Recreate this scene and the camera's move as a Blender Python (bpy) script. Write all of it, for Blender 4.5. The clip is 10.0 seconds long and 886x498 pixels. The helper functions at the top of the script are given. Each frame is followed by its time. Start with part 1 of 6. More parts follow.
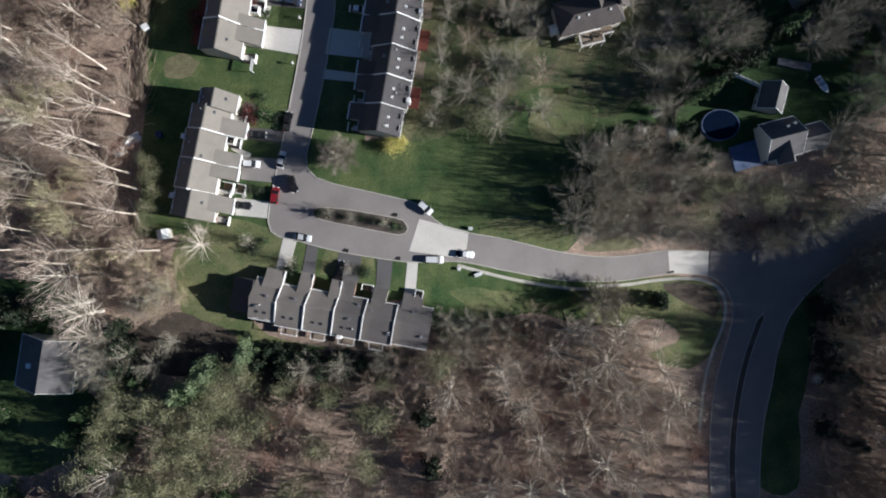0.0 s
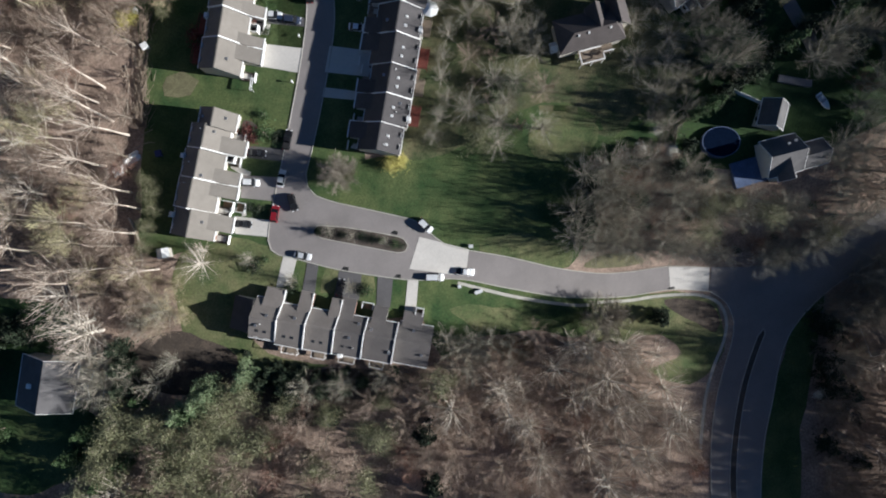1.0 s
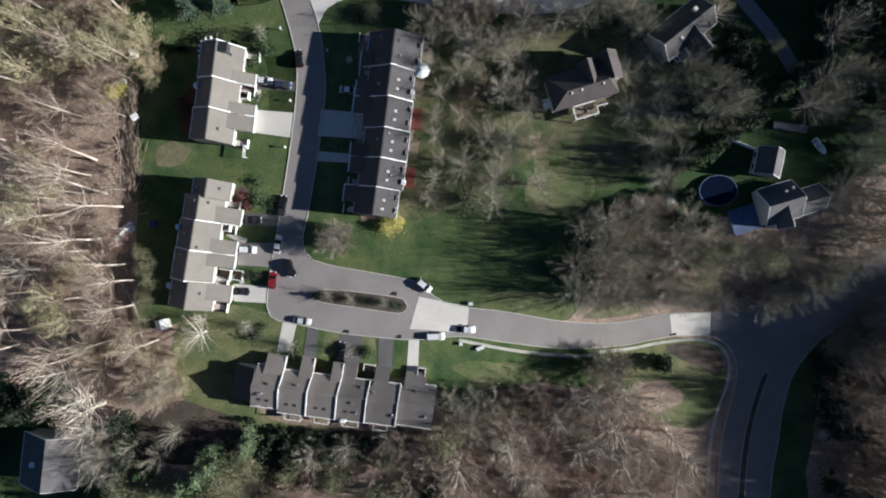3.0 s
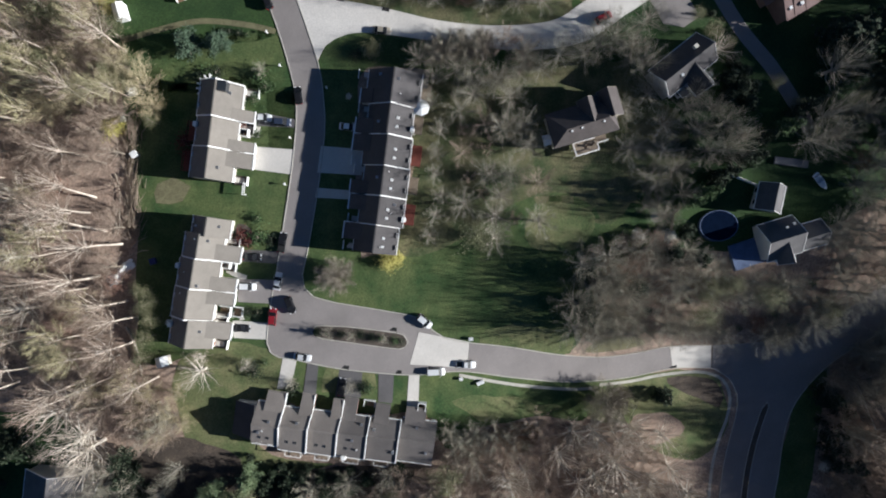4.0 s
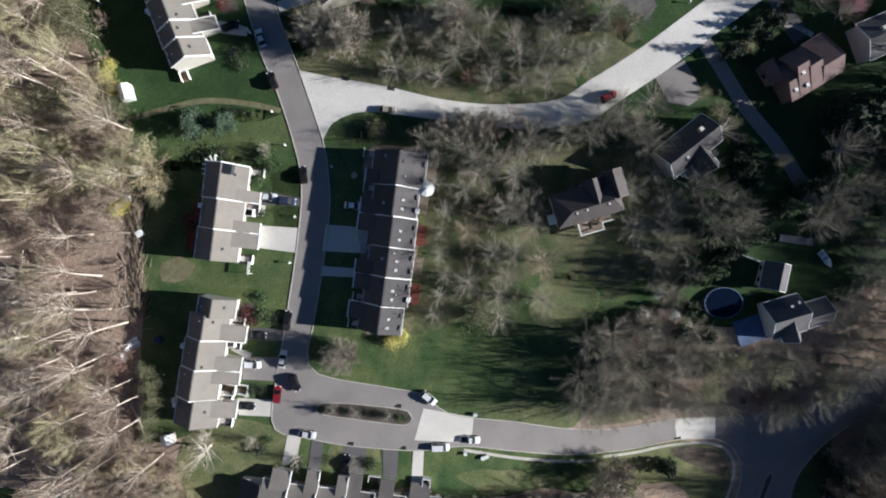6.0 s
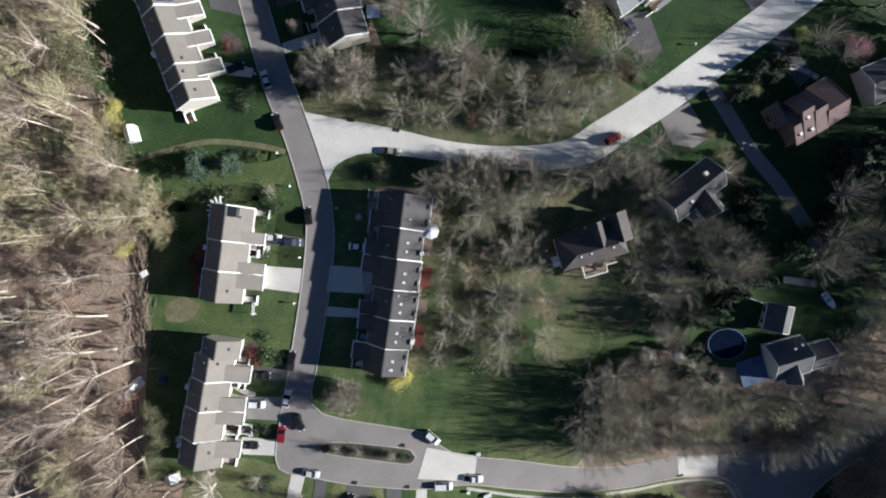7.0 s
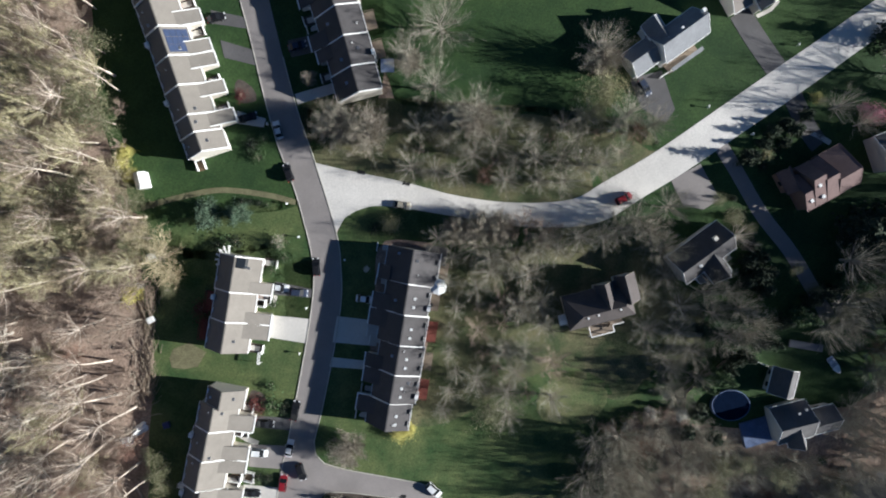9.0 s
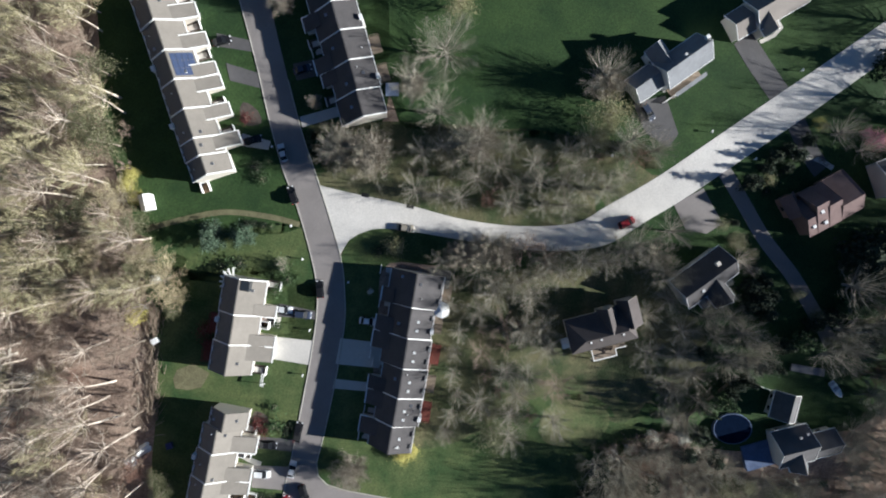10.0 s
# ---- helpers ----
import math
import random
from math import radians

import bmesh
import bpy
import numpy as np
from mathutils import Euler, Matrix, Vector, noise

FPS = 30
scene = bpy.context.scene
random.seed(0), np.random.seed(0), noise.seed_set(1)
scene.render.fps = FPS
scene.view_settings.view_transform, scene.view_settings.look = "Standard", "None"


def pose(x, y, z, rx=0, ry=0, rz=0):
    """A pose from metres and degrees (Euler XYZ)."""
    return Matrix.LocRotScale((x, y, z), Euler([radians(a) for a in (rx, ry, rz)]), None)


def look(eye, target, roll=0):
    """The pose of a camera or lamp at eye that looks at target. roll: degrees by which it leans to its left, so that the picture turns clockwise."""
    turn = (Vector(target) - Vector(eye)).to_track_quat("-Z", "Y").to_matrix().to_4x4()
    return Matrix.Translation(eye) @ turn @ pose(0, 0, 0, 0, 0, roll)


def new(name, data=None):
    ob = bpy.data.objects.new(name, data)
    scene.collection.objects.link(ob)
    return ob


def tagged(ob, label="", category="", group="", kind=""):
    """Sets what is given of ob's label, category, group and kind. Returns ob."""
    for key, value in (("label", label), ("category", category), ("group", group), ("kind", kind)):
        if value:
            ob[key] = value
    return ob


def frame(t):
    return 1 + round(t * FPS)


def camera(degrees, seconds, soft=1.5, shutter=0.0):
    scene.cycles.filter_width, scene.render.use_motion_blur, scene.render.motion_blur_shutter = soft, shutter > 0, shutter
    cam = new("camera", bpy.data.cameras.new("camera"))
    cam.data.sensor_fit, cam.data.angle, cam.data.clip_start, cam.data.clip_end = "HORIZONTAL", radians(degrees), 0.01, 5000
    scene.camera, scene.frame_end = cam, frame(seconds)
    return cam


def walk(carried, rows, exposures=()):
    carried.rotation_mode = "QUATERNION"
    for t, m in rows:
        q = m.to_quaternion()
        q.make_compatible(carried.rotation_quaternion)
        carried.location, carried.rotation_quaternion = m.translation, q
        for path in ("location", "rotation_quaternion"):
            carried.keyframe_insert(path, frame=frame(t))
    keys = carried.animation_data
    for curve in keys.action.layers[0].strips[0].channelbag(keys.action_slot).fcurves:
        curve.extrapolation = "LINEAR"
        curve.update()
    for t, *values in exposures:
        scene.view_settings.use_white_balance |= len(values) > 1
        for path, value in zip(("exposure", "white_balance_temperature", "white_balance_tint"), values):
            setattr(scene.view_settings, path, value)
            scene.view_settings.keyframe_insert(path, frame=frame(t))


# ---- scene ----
cam = camera(74.0, 10.0, soft=2.0)
PATH = [  # seconds, place, tilt about x and y, turn
    (0.0, 0.00, 0.00, 145.34, 0.000, 0.000, -0.267),
    (0.5, 0.14, 2.16, 145.38, -0.123, 0.035, -0.450),
    (1.0, 0.02, 4.74, 145.12, -0.148, 0.028, -0.404),
    (1.5, -0.18, 7.54, 144.91, -0.069, -0.059, -0.667),
    (2.0, -0.14, 11.23, 144.63, -0.130, -0.106, -1.232),
    (2.5, -0.03, 15.46, 144.50, -0.295, -0.160, -2.254),
    (4.0, 0.88, 29.52, 144.02, -0.846, -0.067, -2.543),
    (4.5, 0.82, 34.04, 143.99, -0.844, -0.109, -2.501),
    (5.0, 0.86, 38.94, 143.88, -0.949, -0.159, -2.495),
    (5.5, 0.88, 43.35, 143.83, -0.826, -0.066, -2.471),
    (7.0, 0.41, 58.45, 143.92, -1.060, 0.110, -2.217),
    (7.5, 0.12, 62.51, 144.12, -1.106, 0.116, -0.891),
    (8.0, -0.38, 65.08, 143.88, -1.151, 0.074, -0.463),
    (8.5, -0.70, 68.28, 143.73, -1.168, 0.065, -0.493),
    (9.0, -0.94, 71.94, 143.60, -1.287, 0.216, -0.533),
    (9.5, -1.42, 75.07, 143.68, -1.218, 0.215, -0.519),
    (10.0, -1.66, 77.04, 143.95, -1.155, 0.248, -0.208),
]
# the clip's camera opens up a little as it moves north; its white balance is cool
walk(cam, [(row[0], pose(*row[1:])) for row in PATH], [(0.0, 0.98, 5480, 8), (2.5, 1.04, 5500, 7), (5.0, 1.11, 5480, 8), (10.0, 1.28, 5480, 6)])

# ---- light ----
SUN_TURN, SUN_UP = -7.0, 18.0   # degrees: the sun stands low, a little south of +x
world = bpy.data.worlds.new("sky")
scene.world = world
world.use_nodes = True
_wn = world.node_tree
_sky = _wn.nodes.new("ShaderNodeTexSky")
_sky.sky_type, _sky.sun_disc = "NISHITA", False
_sky.sun_elevation, _sky.sun_rotation = radians(SUN_UP), radians(90.0 - SUN_TURN)
_sky.ozone_density, _sky.dust_density = 5.0, 0.3
_wn.links.new(_sky.outputs[0], _wn.nodes["Background"].inputs[0])
_wn.nodes["Background"].inputs[1].default_value = 0.026
sun = new("sun", bpy.data.lights.new("sun", "SUN"))
sun.data.energy, sun.data.angle, sun.data.color = 5.0, radians(0.6), (1.0, 0.89, 0.76)
sun.matrix_basis = look((100 * math.cos(radians(SUN_UP)) * math.cos(radians(SUN_TURN)), 100 * math.cos(radians(SUN_UP)) * math.sin(radians(SUN_TURN)), 100 * math.sin(radians(SUN_UP))), (0, 0, 0))


# ---- materials ----
def material(name, colour, rough=0.85, vary=0.35, scale=0.6, fine=9.0, bump=0.3, second=None, metal=0.0, stretch=None, spread=0.0, spec=0.3):
    """A surface with coarse and fine variation, in metres; second: the colour of its patches; spread: variation from thing to thing."""
    m = bpy.data.materials.new(name)
    m.use_nodes = True
    nt = m.node_tree
    n, ln = nt.nodes, nt.links
    b = n["Principled BSDF"]
    b.inputs["Roughness"].default_value, b.inputs["Metallic"].default_value = rough, metal
    b.inputs["Specular IOR Level"].default_value = spec
    tc = n.new("ShaderNodeNewGeometry")
    mp = n.new("ShaderNodeMapping")
    ln.new(tc.outputs["Position"], mp.inputs[0])
    if stretch:
        mp.inputs["Scale"].default_value = stretch
    coarse, grain = n.new("ShaderNodeTexNoise"), n.new("ShaderNodeTexNoise")
    coarse.inputs["Scale"].default_value, coarse.inputs["Detail"].default_value = scale, 5.0
    coarse.inputs["Roughness"].default_value = 0.6
    grain.inputs["Scale"].default_value, grain.inputs["Detail"].default_value = fine, 3.0
    ln.new(mp.outputs[0], coarse.inputs[0]), ln.new(mp.outputs[0], grain.inputs[0])
    two = n.new("ShaderNodeValToRGB")
    two.color_ramp.elements[0].position, two.color_ramp.elements[1].position = 0.36, 0.64
    dark = [c * (1 - vary) for c in colour]
    two.color_ramp.elements[0].color = (*(second or dark), 1)
    two.color_ramp.elements[1].color = (*colour, 1)
    ln.new(coarse.outputs[0], two.inputs[0])
    gr = n.new("ShaderNodeMapRange")
    gr.inputs["From Min"].default_value, gr.inputs["From Max"].default_value = 0.3, 0.7
    gr.inputs["To Min"].default_value, gr.inputs["To Max"].default_value = 1 - vary * 0.8, 1 + vary * 0.8
    ln.new(grain.outputs[0], gr.inputs[0])
    last = gr.outputs[0]
    if spread:
        ob = n.new("ShaderNodeObjectInfo")
        rr = n.new("ShaderNodeMapRange")
        rr.inputs["To Min"].default_value, rr.inputs["To Max"].default_value = 1 - spread, 1 + spread
        ln.new(ob.outputs["Random"], rr.inputs[0])
        mu = n.new("ShaderNodeMath")
        mu.operation = "MULTIPLY"
        ln.new(last, mu.inputs[0]), ln.new(rr.outputs[0], mu.inputs[1])
        last = mu.outputs[0]
    mix = n.new("ShaderNodeVectorMath")
    mix.operation = "SCALE"
    ln.new(two.outputs[0], mix.inputs[0]), ln.new(last, mix.inputs["Scale"])
    ln.new(mix.outputs[0], b.inputs["Base Color"])
    if bump:
        bp = n.new("ShaderNodeBump")
        bp.inputs["Strength"].default_value, bp.inputs["Distance"].default_value = bump, 0.05
        ln.new(grain.outputs[0], bp.inputs["Height"]), ln.new(bp.outputs[0], b.inputs["Normal"])
    return m


LITTER = material("leaf_litter", (0.325, 0.242, 0.186), 0.95, 0.45, 0.16, 2.2, 0.8, second=(0.185, 0.137, 0.106))
GRASS = material("lawn_grass", (0.09, 0.112, 0.04), 0.95, 0.35, 0.11, 2.5, 0.6, second=(0.03, 0.06, 0.018))
# a deep green lawn colour, which also stands in for shade on some gardens
DEEPSHADEGRASS = material("deep_green_and_shade_grass", (0.036, 0.066, 0.018), 0.95, 0.35, 0.08, 2.5, 0.6, second=(0.017, 0.039, 0.011))
DRYGRASS = material("dry_grass", (0.152, 0.148, 0.07), 0.95, 0.35, 0.14, 2.5, 0.6, second=(0.066, 0.092, 0.033))
LEAFYGRASS = material("leaf_strewn_thin_grass", (0.132, 0.122, 0.064), 0.95, 0.35, 0.2, 2.5, 0.6, second=(0.05, 0.068, 0.027))
DIRT = material("bare_soil", (0.17, 0.115, 0.07), 0.95, 0.3, 0.4, 4.0, 0.5)
WORN = material("worn_grass", (0.16, 0.15, 0.082), 0.95, 0.3, 0.4, 4.0, 0.5)
ASPHALT = material("asphalt", (0.236, 0.214, 0.202), 0.9, 0.13, 0.1, 5.0, 0.25, second=(0.195, 0.177, 0.167))
DARKASPHALT = material("dark_asphalt", (0.105, 0.1, 0.1), 0.9, 0.2, 0.15, 5.0, 0.25)
CONCRETE = material("pale_concrete", (0.53, 0.5, 0.455), 0.85, 0.12, 0.15, 4.0, 0.2)
SLAB = material("worn_concrete", (0.6, 0.57, 0.525), 0.85, 0.13, 0.1, 3.0, 0.25, second=(0.5, 0.475, 0.44))
KERB = material("kerb_concrete", (0.42, 0.40, 0.35), 0.85, 0.2, 0.3, 4.0, 0.2)
ROOF_TAN = material("tan_shingle", (0.182, 0.165, 0.143), 0.9, 0.12, 0.5, 7.0, 0.15, spread=0.08)
ROOF_GREY = material("grey_brown_shingle", (0.074, 0.069, 0.069), 0.9, 0.2, 0.4, 7.0, 0.15, spread=0.12)
ROOF_DARK = material("charcoal_shingle", (0.11, 0.105, 0.105), 0.9, 0.2, 0.4, 7.0, 0.15, spread=0.1)
ROOF_BROWN = material("brown_shingle", (0.15, 0.103, 0.096), 0.9, 0.2, 0.4, 7.0, 0.15)
ROOF_WARM = material("warm_grey_shingle", (0.205, 0.182, 0.162), 0.9, 0.16, 0.3, 7.0, 0.15, spread=0.1)
# darker copy of the warm grey shingle, with tree shade put into it
ROOF_SHADE = material("shade_grey_shingle", (0.135, 0.122, 0.114), 0.9, 0.16, 0.3, 7.0, 0.15, spread=0.1)
ROOF_UMBER = material("umber_shingle", (0.085, 0.073, 0.069), 0.9, 0.2, 0.4, 7.0, 0.15)
ROOF_SLATE = material("slate_grey_shingle", (0.19, 0.195, 0.205), 0.9, 0.2, 0.4, 7.0, 0.15)
WHITE = material("white_trim", (0.8, 0.79, 0.76), 0.6, 0.06, 0.6, 6.0, 0.1)
SIDING = material("cream_siding", (0.55, 0.51, 0.44), 0.75, 0.08, 0.4, 6.0, 0.2, spread=0.12)
BRICKRED = material("brown_siding", (0.24, 0.15, 0.11), 0.85, 0.2, 0.6, 8.0, 0.3)
DECKRED = material("red_deck_wood", (0.15, 0.045, 0.032), 0.8, 0.25, 0.8, 8.0, 0.2)
DECKWOOD = material("weathered_deck_wood", (0.24, 0.19, 0.14), 0.85, 0.25, 0.8, 8.0, 0.2)
BARK = material("pale_bark", (0.55, 0.475, 0.395), 0.9, 0.3, 0.7, 5.0, 0.4, spread=0.2)
BARKDARK = material("grey_bark", (0.30, 0.255, 0.2), 0.9, 0.3, 0.7, 5.0, 0.4, spread=0.2)
BARKPALE = material("bleached_bark", (0.66, 0.6, 0.51), 0.9, 0.3, 0.7, 5.0, 0.4, spread=0.15)
BARKGREY = material("silver_bark", (0.36, 0.325, 0.265), 0.9, 0.3, 0.7, 5.0, 0.4, spread=0.25)
TWIGHAZE = material("tan_budding_twigs", (0.42, 0.36, 0.22), 0.95, 0.3, 0.3, 2.0, 0.0, spread=0.15)
TWIGBUD = material("budding_yellow_twigs", (0.37, 0.335, 0.19), 0.95, 0.3, 0.3, 2.0, 0.0, spread=0.2)
TWIG = material("bare_twigs", (0.32, 0.245, 0.188), 0.95, 0.3, 0.3, 2.0, 0.0, spread=0.22)
TWIGGREY = material("grey_twigs", (0.29, 0.27, 0.208), 0.95, 0.3, 0.3, 2.0, 0.0, spread=0.25)
TWIGFINE = material("fine_grey_twigs", (0.29, 0.252, 0.2), 0.95, 0.3, 0.3, 2.0, 0.0, spread=0.15)
TWIGRED = material("budding_red_twigs", (0.23, 0.13, 0.095), 0.95, 0.3, 0.3, 2.0, 0.0, spread=0.2)
TWIGPALE = material("pale_twigs", (0.42, 0.355, 0.285), 0.95, 0.3, 0.3, 2.0, 0.0, spread=0.2)
BUD = material("budding_olive_leaves", (0.165, 0.165, 0.088), 0.9, 0.3, 0.4, 2.0, 0.0, spread=0.2)
LEAF = material("green_needles", (0.062, 0.1, 0.038), 0.9, 0.35, 0.4, 2.0, 0.0, spread=0.2)
LEAFDARK = material("dark_evergreen", (0.032, 0.045, 0.024), 0.9, 0.35, 0.4, 2.0, 0.0, spread=0.2)
LEAFBLUE = material("blue_green_needles", (0.085, 0.125, 0.078), 0.9, 0.3, 0.4, 2.0, 0.0, spread=0.15)
YELLOW = material("yellow_blossom", (0.55, 0.5, 0.15), 0.9, 0.3, 0.6, 3.0, 0.0)
WILLOW = material("yellow_green_catkins", (0.26, 0.245, 0.125), 0.9, 0.3, 0.5, 3.0, 0.0)
BLOSSOM = material("white_blossom", (0.62, 0.60, 0.52), 0.9, 0.2, 0.6, 3.0, 0.0)
PINKBLOOM = material("pink_blossom", (0.55, 0.24, 0.30), 0.9, 0.2, 0.6, 3.0, 0.0)
REDLEAF = material("maroon_leaves", (0.12, 0.035, 0.03), 0.9, 0.3, 0.5, 3.0, 0.0)
BRONZE = material("bronze_spring_leaves", (0.27, 0.2, 0.155), 0.9, 0.3, 0.5, 3.0, 0.0)
PINE = material("pale_green_needles", (0.19, 0.245, 0.125), 0.9, 0.3, 0.4, 2.0, 0.0, spread=0.15)
MULCH = material("brown_mulch", (0.098, 0.08, 0.066), 0.95, 0.35, 0.8, 5.0, 0.6)
BLUECLOTH = material("pale_blue_cloth", (0.42, 0.5, 0.68), 0.8, 0.1, 0.8, 6.0, 0.1)
# leaf litter with shade put into its colour
LITTERSHADE = material("shade_dark_leaf_litter", (0.085, 0.066, 0.05), 0.95, 0.4, 0.25, 3.0, 0.6, second=(0.045, 0.037, 0.03))
CARGLASS = material("tinted_car_glass", (0.012, 0.013, 0.015), 0.25, 0.1, 0.5, 3.0, 0.0, spec=0.2)
GLASS = material("window_glass", (0.03, 0.035, 0.04), 0.08, 0.1, 0.5, 3.0, 0.0, spec=0.6)
RUBBER = material("tyre_rubber", (0.02, 0.02, 0.02), 0.8, 0.1)
STEEL = material("grey_steel", (0.4, 0.4, 0.4), 0.4, 0.1, metal=0.8)
SOLAR = material("solar_cells", (0.045, 0.06, 0.11), 0.25, 0.15, 0.8, 5.0, 0.0, spec=0.5)
POOLCOVER = material("dark_blue_pool_cover", (0.005, 0.01, 0.026), 0.95, 0.2, 0.5, 3.0, 0.1, spec=0.0)
BLUEDECK = material("blue_painted_boards", (0.1, 0.14, 0.25), 0.7, 0.2, 0.5, 3.0, 0.1)
LAMPRED = material("red_lamp_plastic", (0.35, 0.02, 0.02), 0.3, 0.1)
LAMPCLEAR = material("clear_lamp_plastic", (0.7, 0.7, 0.7), 0.2, 0.05)
PLASTIC = material("white_plastic", (0.75, 0.75, 0.73), 0.5, 0.05)


# ---- terrain ----
def gz(x, y):
    """The ground's height: a slope that falls to the east, into a hollow in the south-east."""
    cx, cy = max(-260, min(260, x)), max(-260, min(260, y))
    return 2.451 - 0.0209 * cx + 0.0289 * cy - 14.63 * math.exp(-((x - 75) ** 2 / 4870 + (y + 25) ** 2 / 1476))


def part(name, bm, mat, parent=None, label=""):
    me = bpy.data.meshes.new(name)
    bm.normal_update()
    bm.to_mesh(me)
    bm.free()
    me.materials.append(mat)
    ob = new(name, me)
    ob.parent = parent
    if label:
        ob["label"] = label
    return ob


def thing(name, x, y, rz=0, label="", category="", group="", kind="", z=None):
    ob = new(name)
    ob.empty_display_size = 0.3
    ob.matrix_basis = pose(x, y, gz(x, y) if z is None else z, 0, 0, rz)
    return tagged(ob, label, category, group, kind)


def slab(bm, x0, x1, y0, y1, z0, z1):
    return prism(bm, [(x0, y0), (x1, y0), (x1, y1), (x0, y1)], z0, z1)


def prism(bm, plan, z0, z1):
    a = [bm.verts.new((x, y, z0)) for x, y in plan]
    b = [bm.verts.new((x, y, z1)) for x, y in plan]
    k = len(plan)
    bm.faces.new(a[::-1]), bm.faces.new(b)
    for i in range(k):
        bm.faces.new((a[i], a[(i + 1) % k], b[(i + 1) % k], b[i]))
    return a + b


def profile(bm, pts, y0, y1):
    """A prism along y of a section of (x, z) points."""
    a = [bm.verts.new((x, y0, z)) for x, z in pts]
    b = [bm.verts.new((x, y1, z)) for x, z in pts]
    k = len(pts)
    bm.faces.new(a), bm.faces.new(b[::-1])
    for i in range(k):
        bm.faces.new((a[i], b[i], b[(i + 1) % k], a[(i + 1) % k]))
    bmesh.ops.recalc_face_normals(bm, faces=bm.faces)


def bevelled(bm, width=0.05, segments=1):
    bmesh.ops.bevel(bm, geom=[e for e in bm.edges if e.is_manifold and e.calc_face_angle(0) > 0.6], offset=width, segments=segments, affect="EDGES", profile=0.5)
    return bm


def smooth_line(pts, step=2.0, closed=False):
    """A Catmull-Rom line through the points, at about the given step."""
    out, k = [], len(pts)
    for i in range(k if closed else k - 1):
        p = [Vector(pts[j % k] if closed else pts[max(0, min(k - 1, j))]) for j in (i - 1, i, i + 1, i + 2)]
        m = max(1, int((p[2] - p[1]).length / step))
        for s in range(m):
            u = s / m
            q = 0.5 * (2 * p[1] + (p[2] - p[0]) * u + (2 * p[0] - 5 * p[1] + 4 * p[2] - p[3]) * u * u + (3 * p[1] - p[0] - 3 * p[2] + p[3]) * u ** 3)
            out.append((q.x, q.y))
    if not closed:
        out.append(tuple(pts[-1]))
    return out


def wobble(pts, amount, size=6.0):
    """An uneven outline."""
    out = []
    for x, y in pts:
        v = noise.noise_vector(Vector((x / size, y / size, amount)))
        out.append((x + v.x * amount, y + v.y * amount))
    return out


def draped(name, plan, lift, mat, label="", category="", kind="structure", cell=3.0, deep=0.3, parent=None):
    """A sheet of the given outline that lies on the ground, lift metres above it, with a rim that goes into it."""
    bm = bmesh.new()
    f = bm.faces.new([bm.verts.new((x, y, 0)) for x, y in plan])
    if f.calc_area() and f.normal.z < 0:
        f.normal_flip()
    bm.normal_update()
    if f.normal.z < 0:
        bmesh.ops.reverse_faces(bm, faces=[f])
    xs, ys = [p[0] for p in plan], [p[1] for p in plan]
    for axis, lo, hi in ((0, min(xs), max(xs)), (1, min(ys), max(ys))):
        c = math.ceil(lo / cell) * cell
        while c < hi:
            co, no = ((c, 0, 0), (1, 0, 0)) if axis == 0 else ((0, c, 0), (0, 1, 0))
            bmesh.ops.bisect_plane(bm, geom=bm.verts[:] + bm.edges[:] + bm.faces[:], plane_co=co, plane_no=no)
            c += cell
    bmesh.ops.triangulate(bm, faces=bm.faces[:])
    for v in bm.verts:
        v.co.z = gz(v.co.x, v.co.y) + lift
    rim = [e for e in bm.edges if e.is_boundary]
    ext = bmesh.ops.extrude_edge_only(bm, edges=rim)
    for v in ext["geom"]:
        if isinstance(v, bmesh.types.BMVert):
            v.co.z -= deep
    ob = part(name, bm, mat, parent)
    return tagged(ob, label, category, "", kind)


def strip(name, line, wide, high, mat, label="", category="", low=0.25, kind="structure", parent=None):
    """A low bar that follows a line over the ground: a kerb, a wall, a hose."""
    bm = bmesh.new()
    rows = []
    for i, (x, y) in enumerate(line):
        a, b = line[max(0, i - 1)], line[min(len(line) - 1, i + 1)]
        d = Vector((b[0] - a[0], b[1] - a[1])).normalized()
        s, z = Vector((-d.y, d.x)) * wide / 2, gz(x, y)
        rows.append([bm.verts.new((x + k * s.x, y + k * s.y, z + h)) for k, h in ((1, -low), (1, high - 0.03), (0.7, high), (-0.7, high), (-1, high - 0.03), (-1, -low))])
    for p, q in zip(rows, rows[1:]):
        for i in range(5):
            bm.faces.new((p[i], q[i], q[i + 1], p[i + 1]))
    bm.faces.new(rows[0]), bm.faces.new(rows[-1][::-1])
    bmesh.ops.recalc_face_normals(bm, faces=bm.faces)
    return tagged(part(name, bm, mat, parent), label, category, "", kind)


def ground():
    ticks = [-4000, -2000, -1000, -600, -400, -300] + [i * 3 for i in range(-80, 81)] + [300, 400, 600, 1000, 2000, 4000]
    vs = [(x, y, gz(x, y)) for y in ticks for x in ticks]
    k = len(ticks)
    fs = [(j * k + i, j * k + i + 1, (j + 1) * k + i + 1, (j + 1) * k + i) for j in range(k - 1) for i in range(k - 1)]
    me = bpy.data.meshes.new("ground")
    me.from_pydata(vs, [], fs)
    me.materials.append(LITTER)
    me.polygons.foreach_set("use_smooth", [True] * len(fs))
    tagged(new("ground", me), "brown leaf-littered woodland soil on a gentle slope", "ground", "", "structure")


ground()

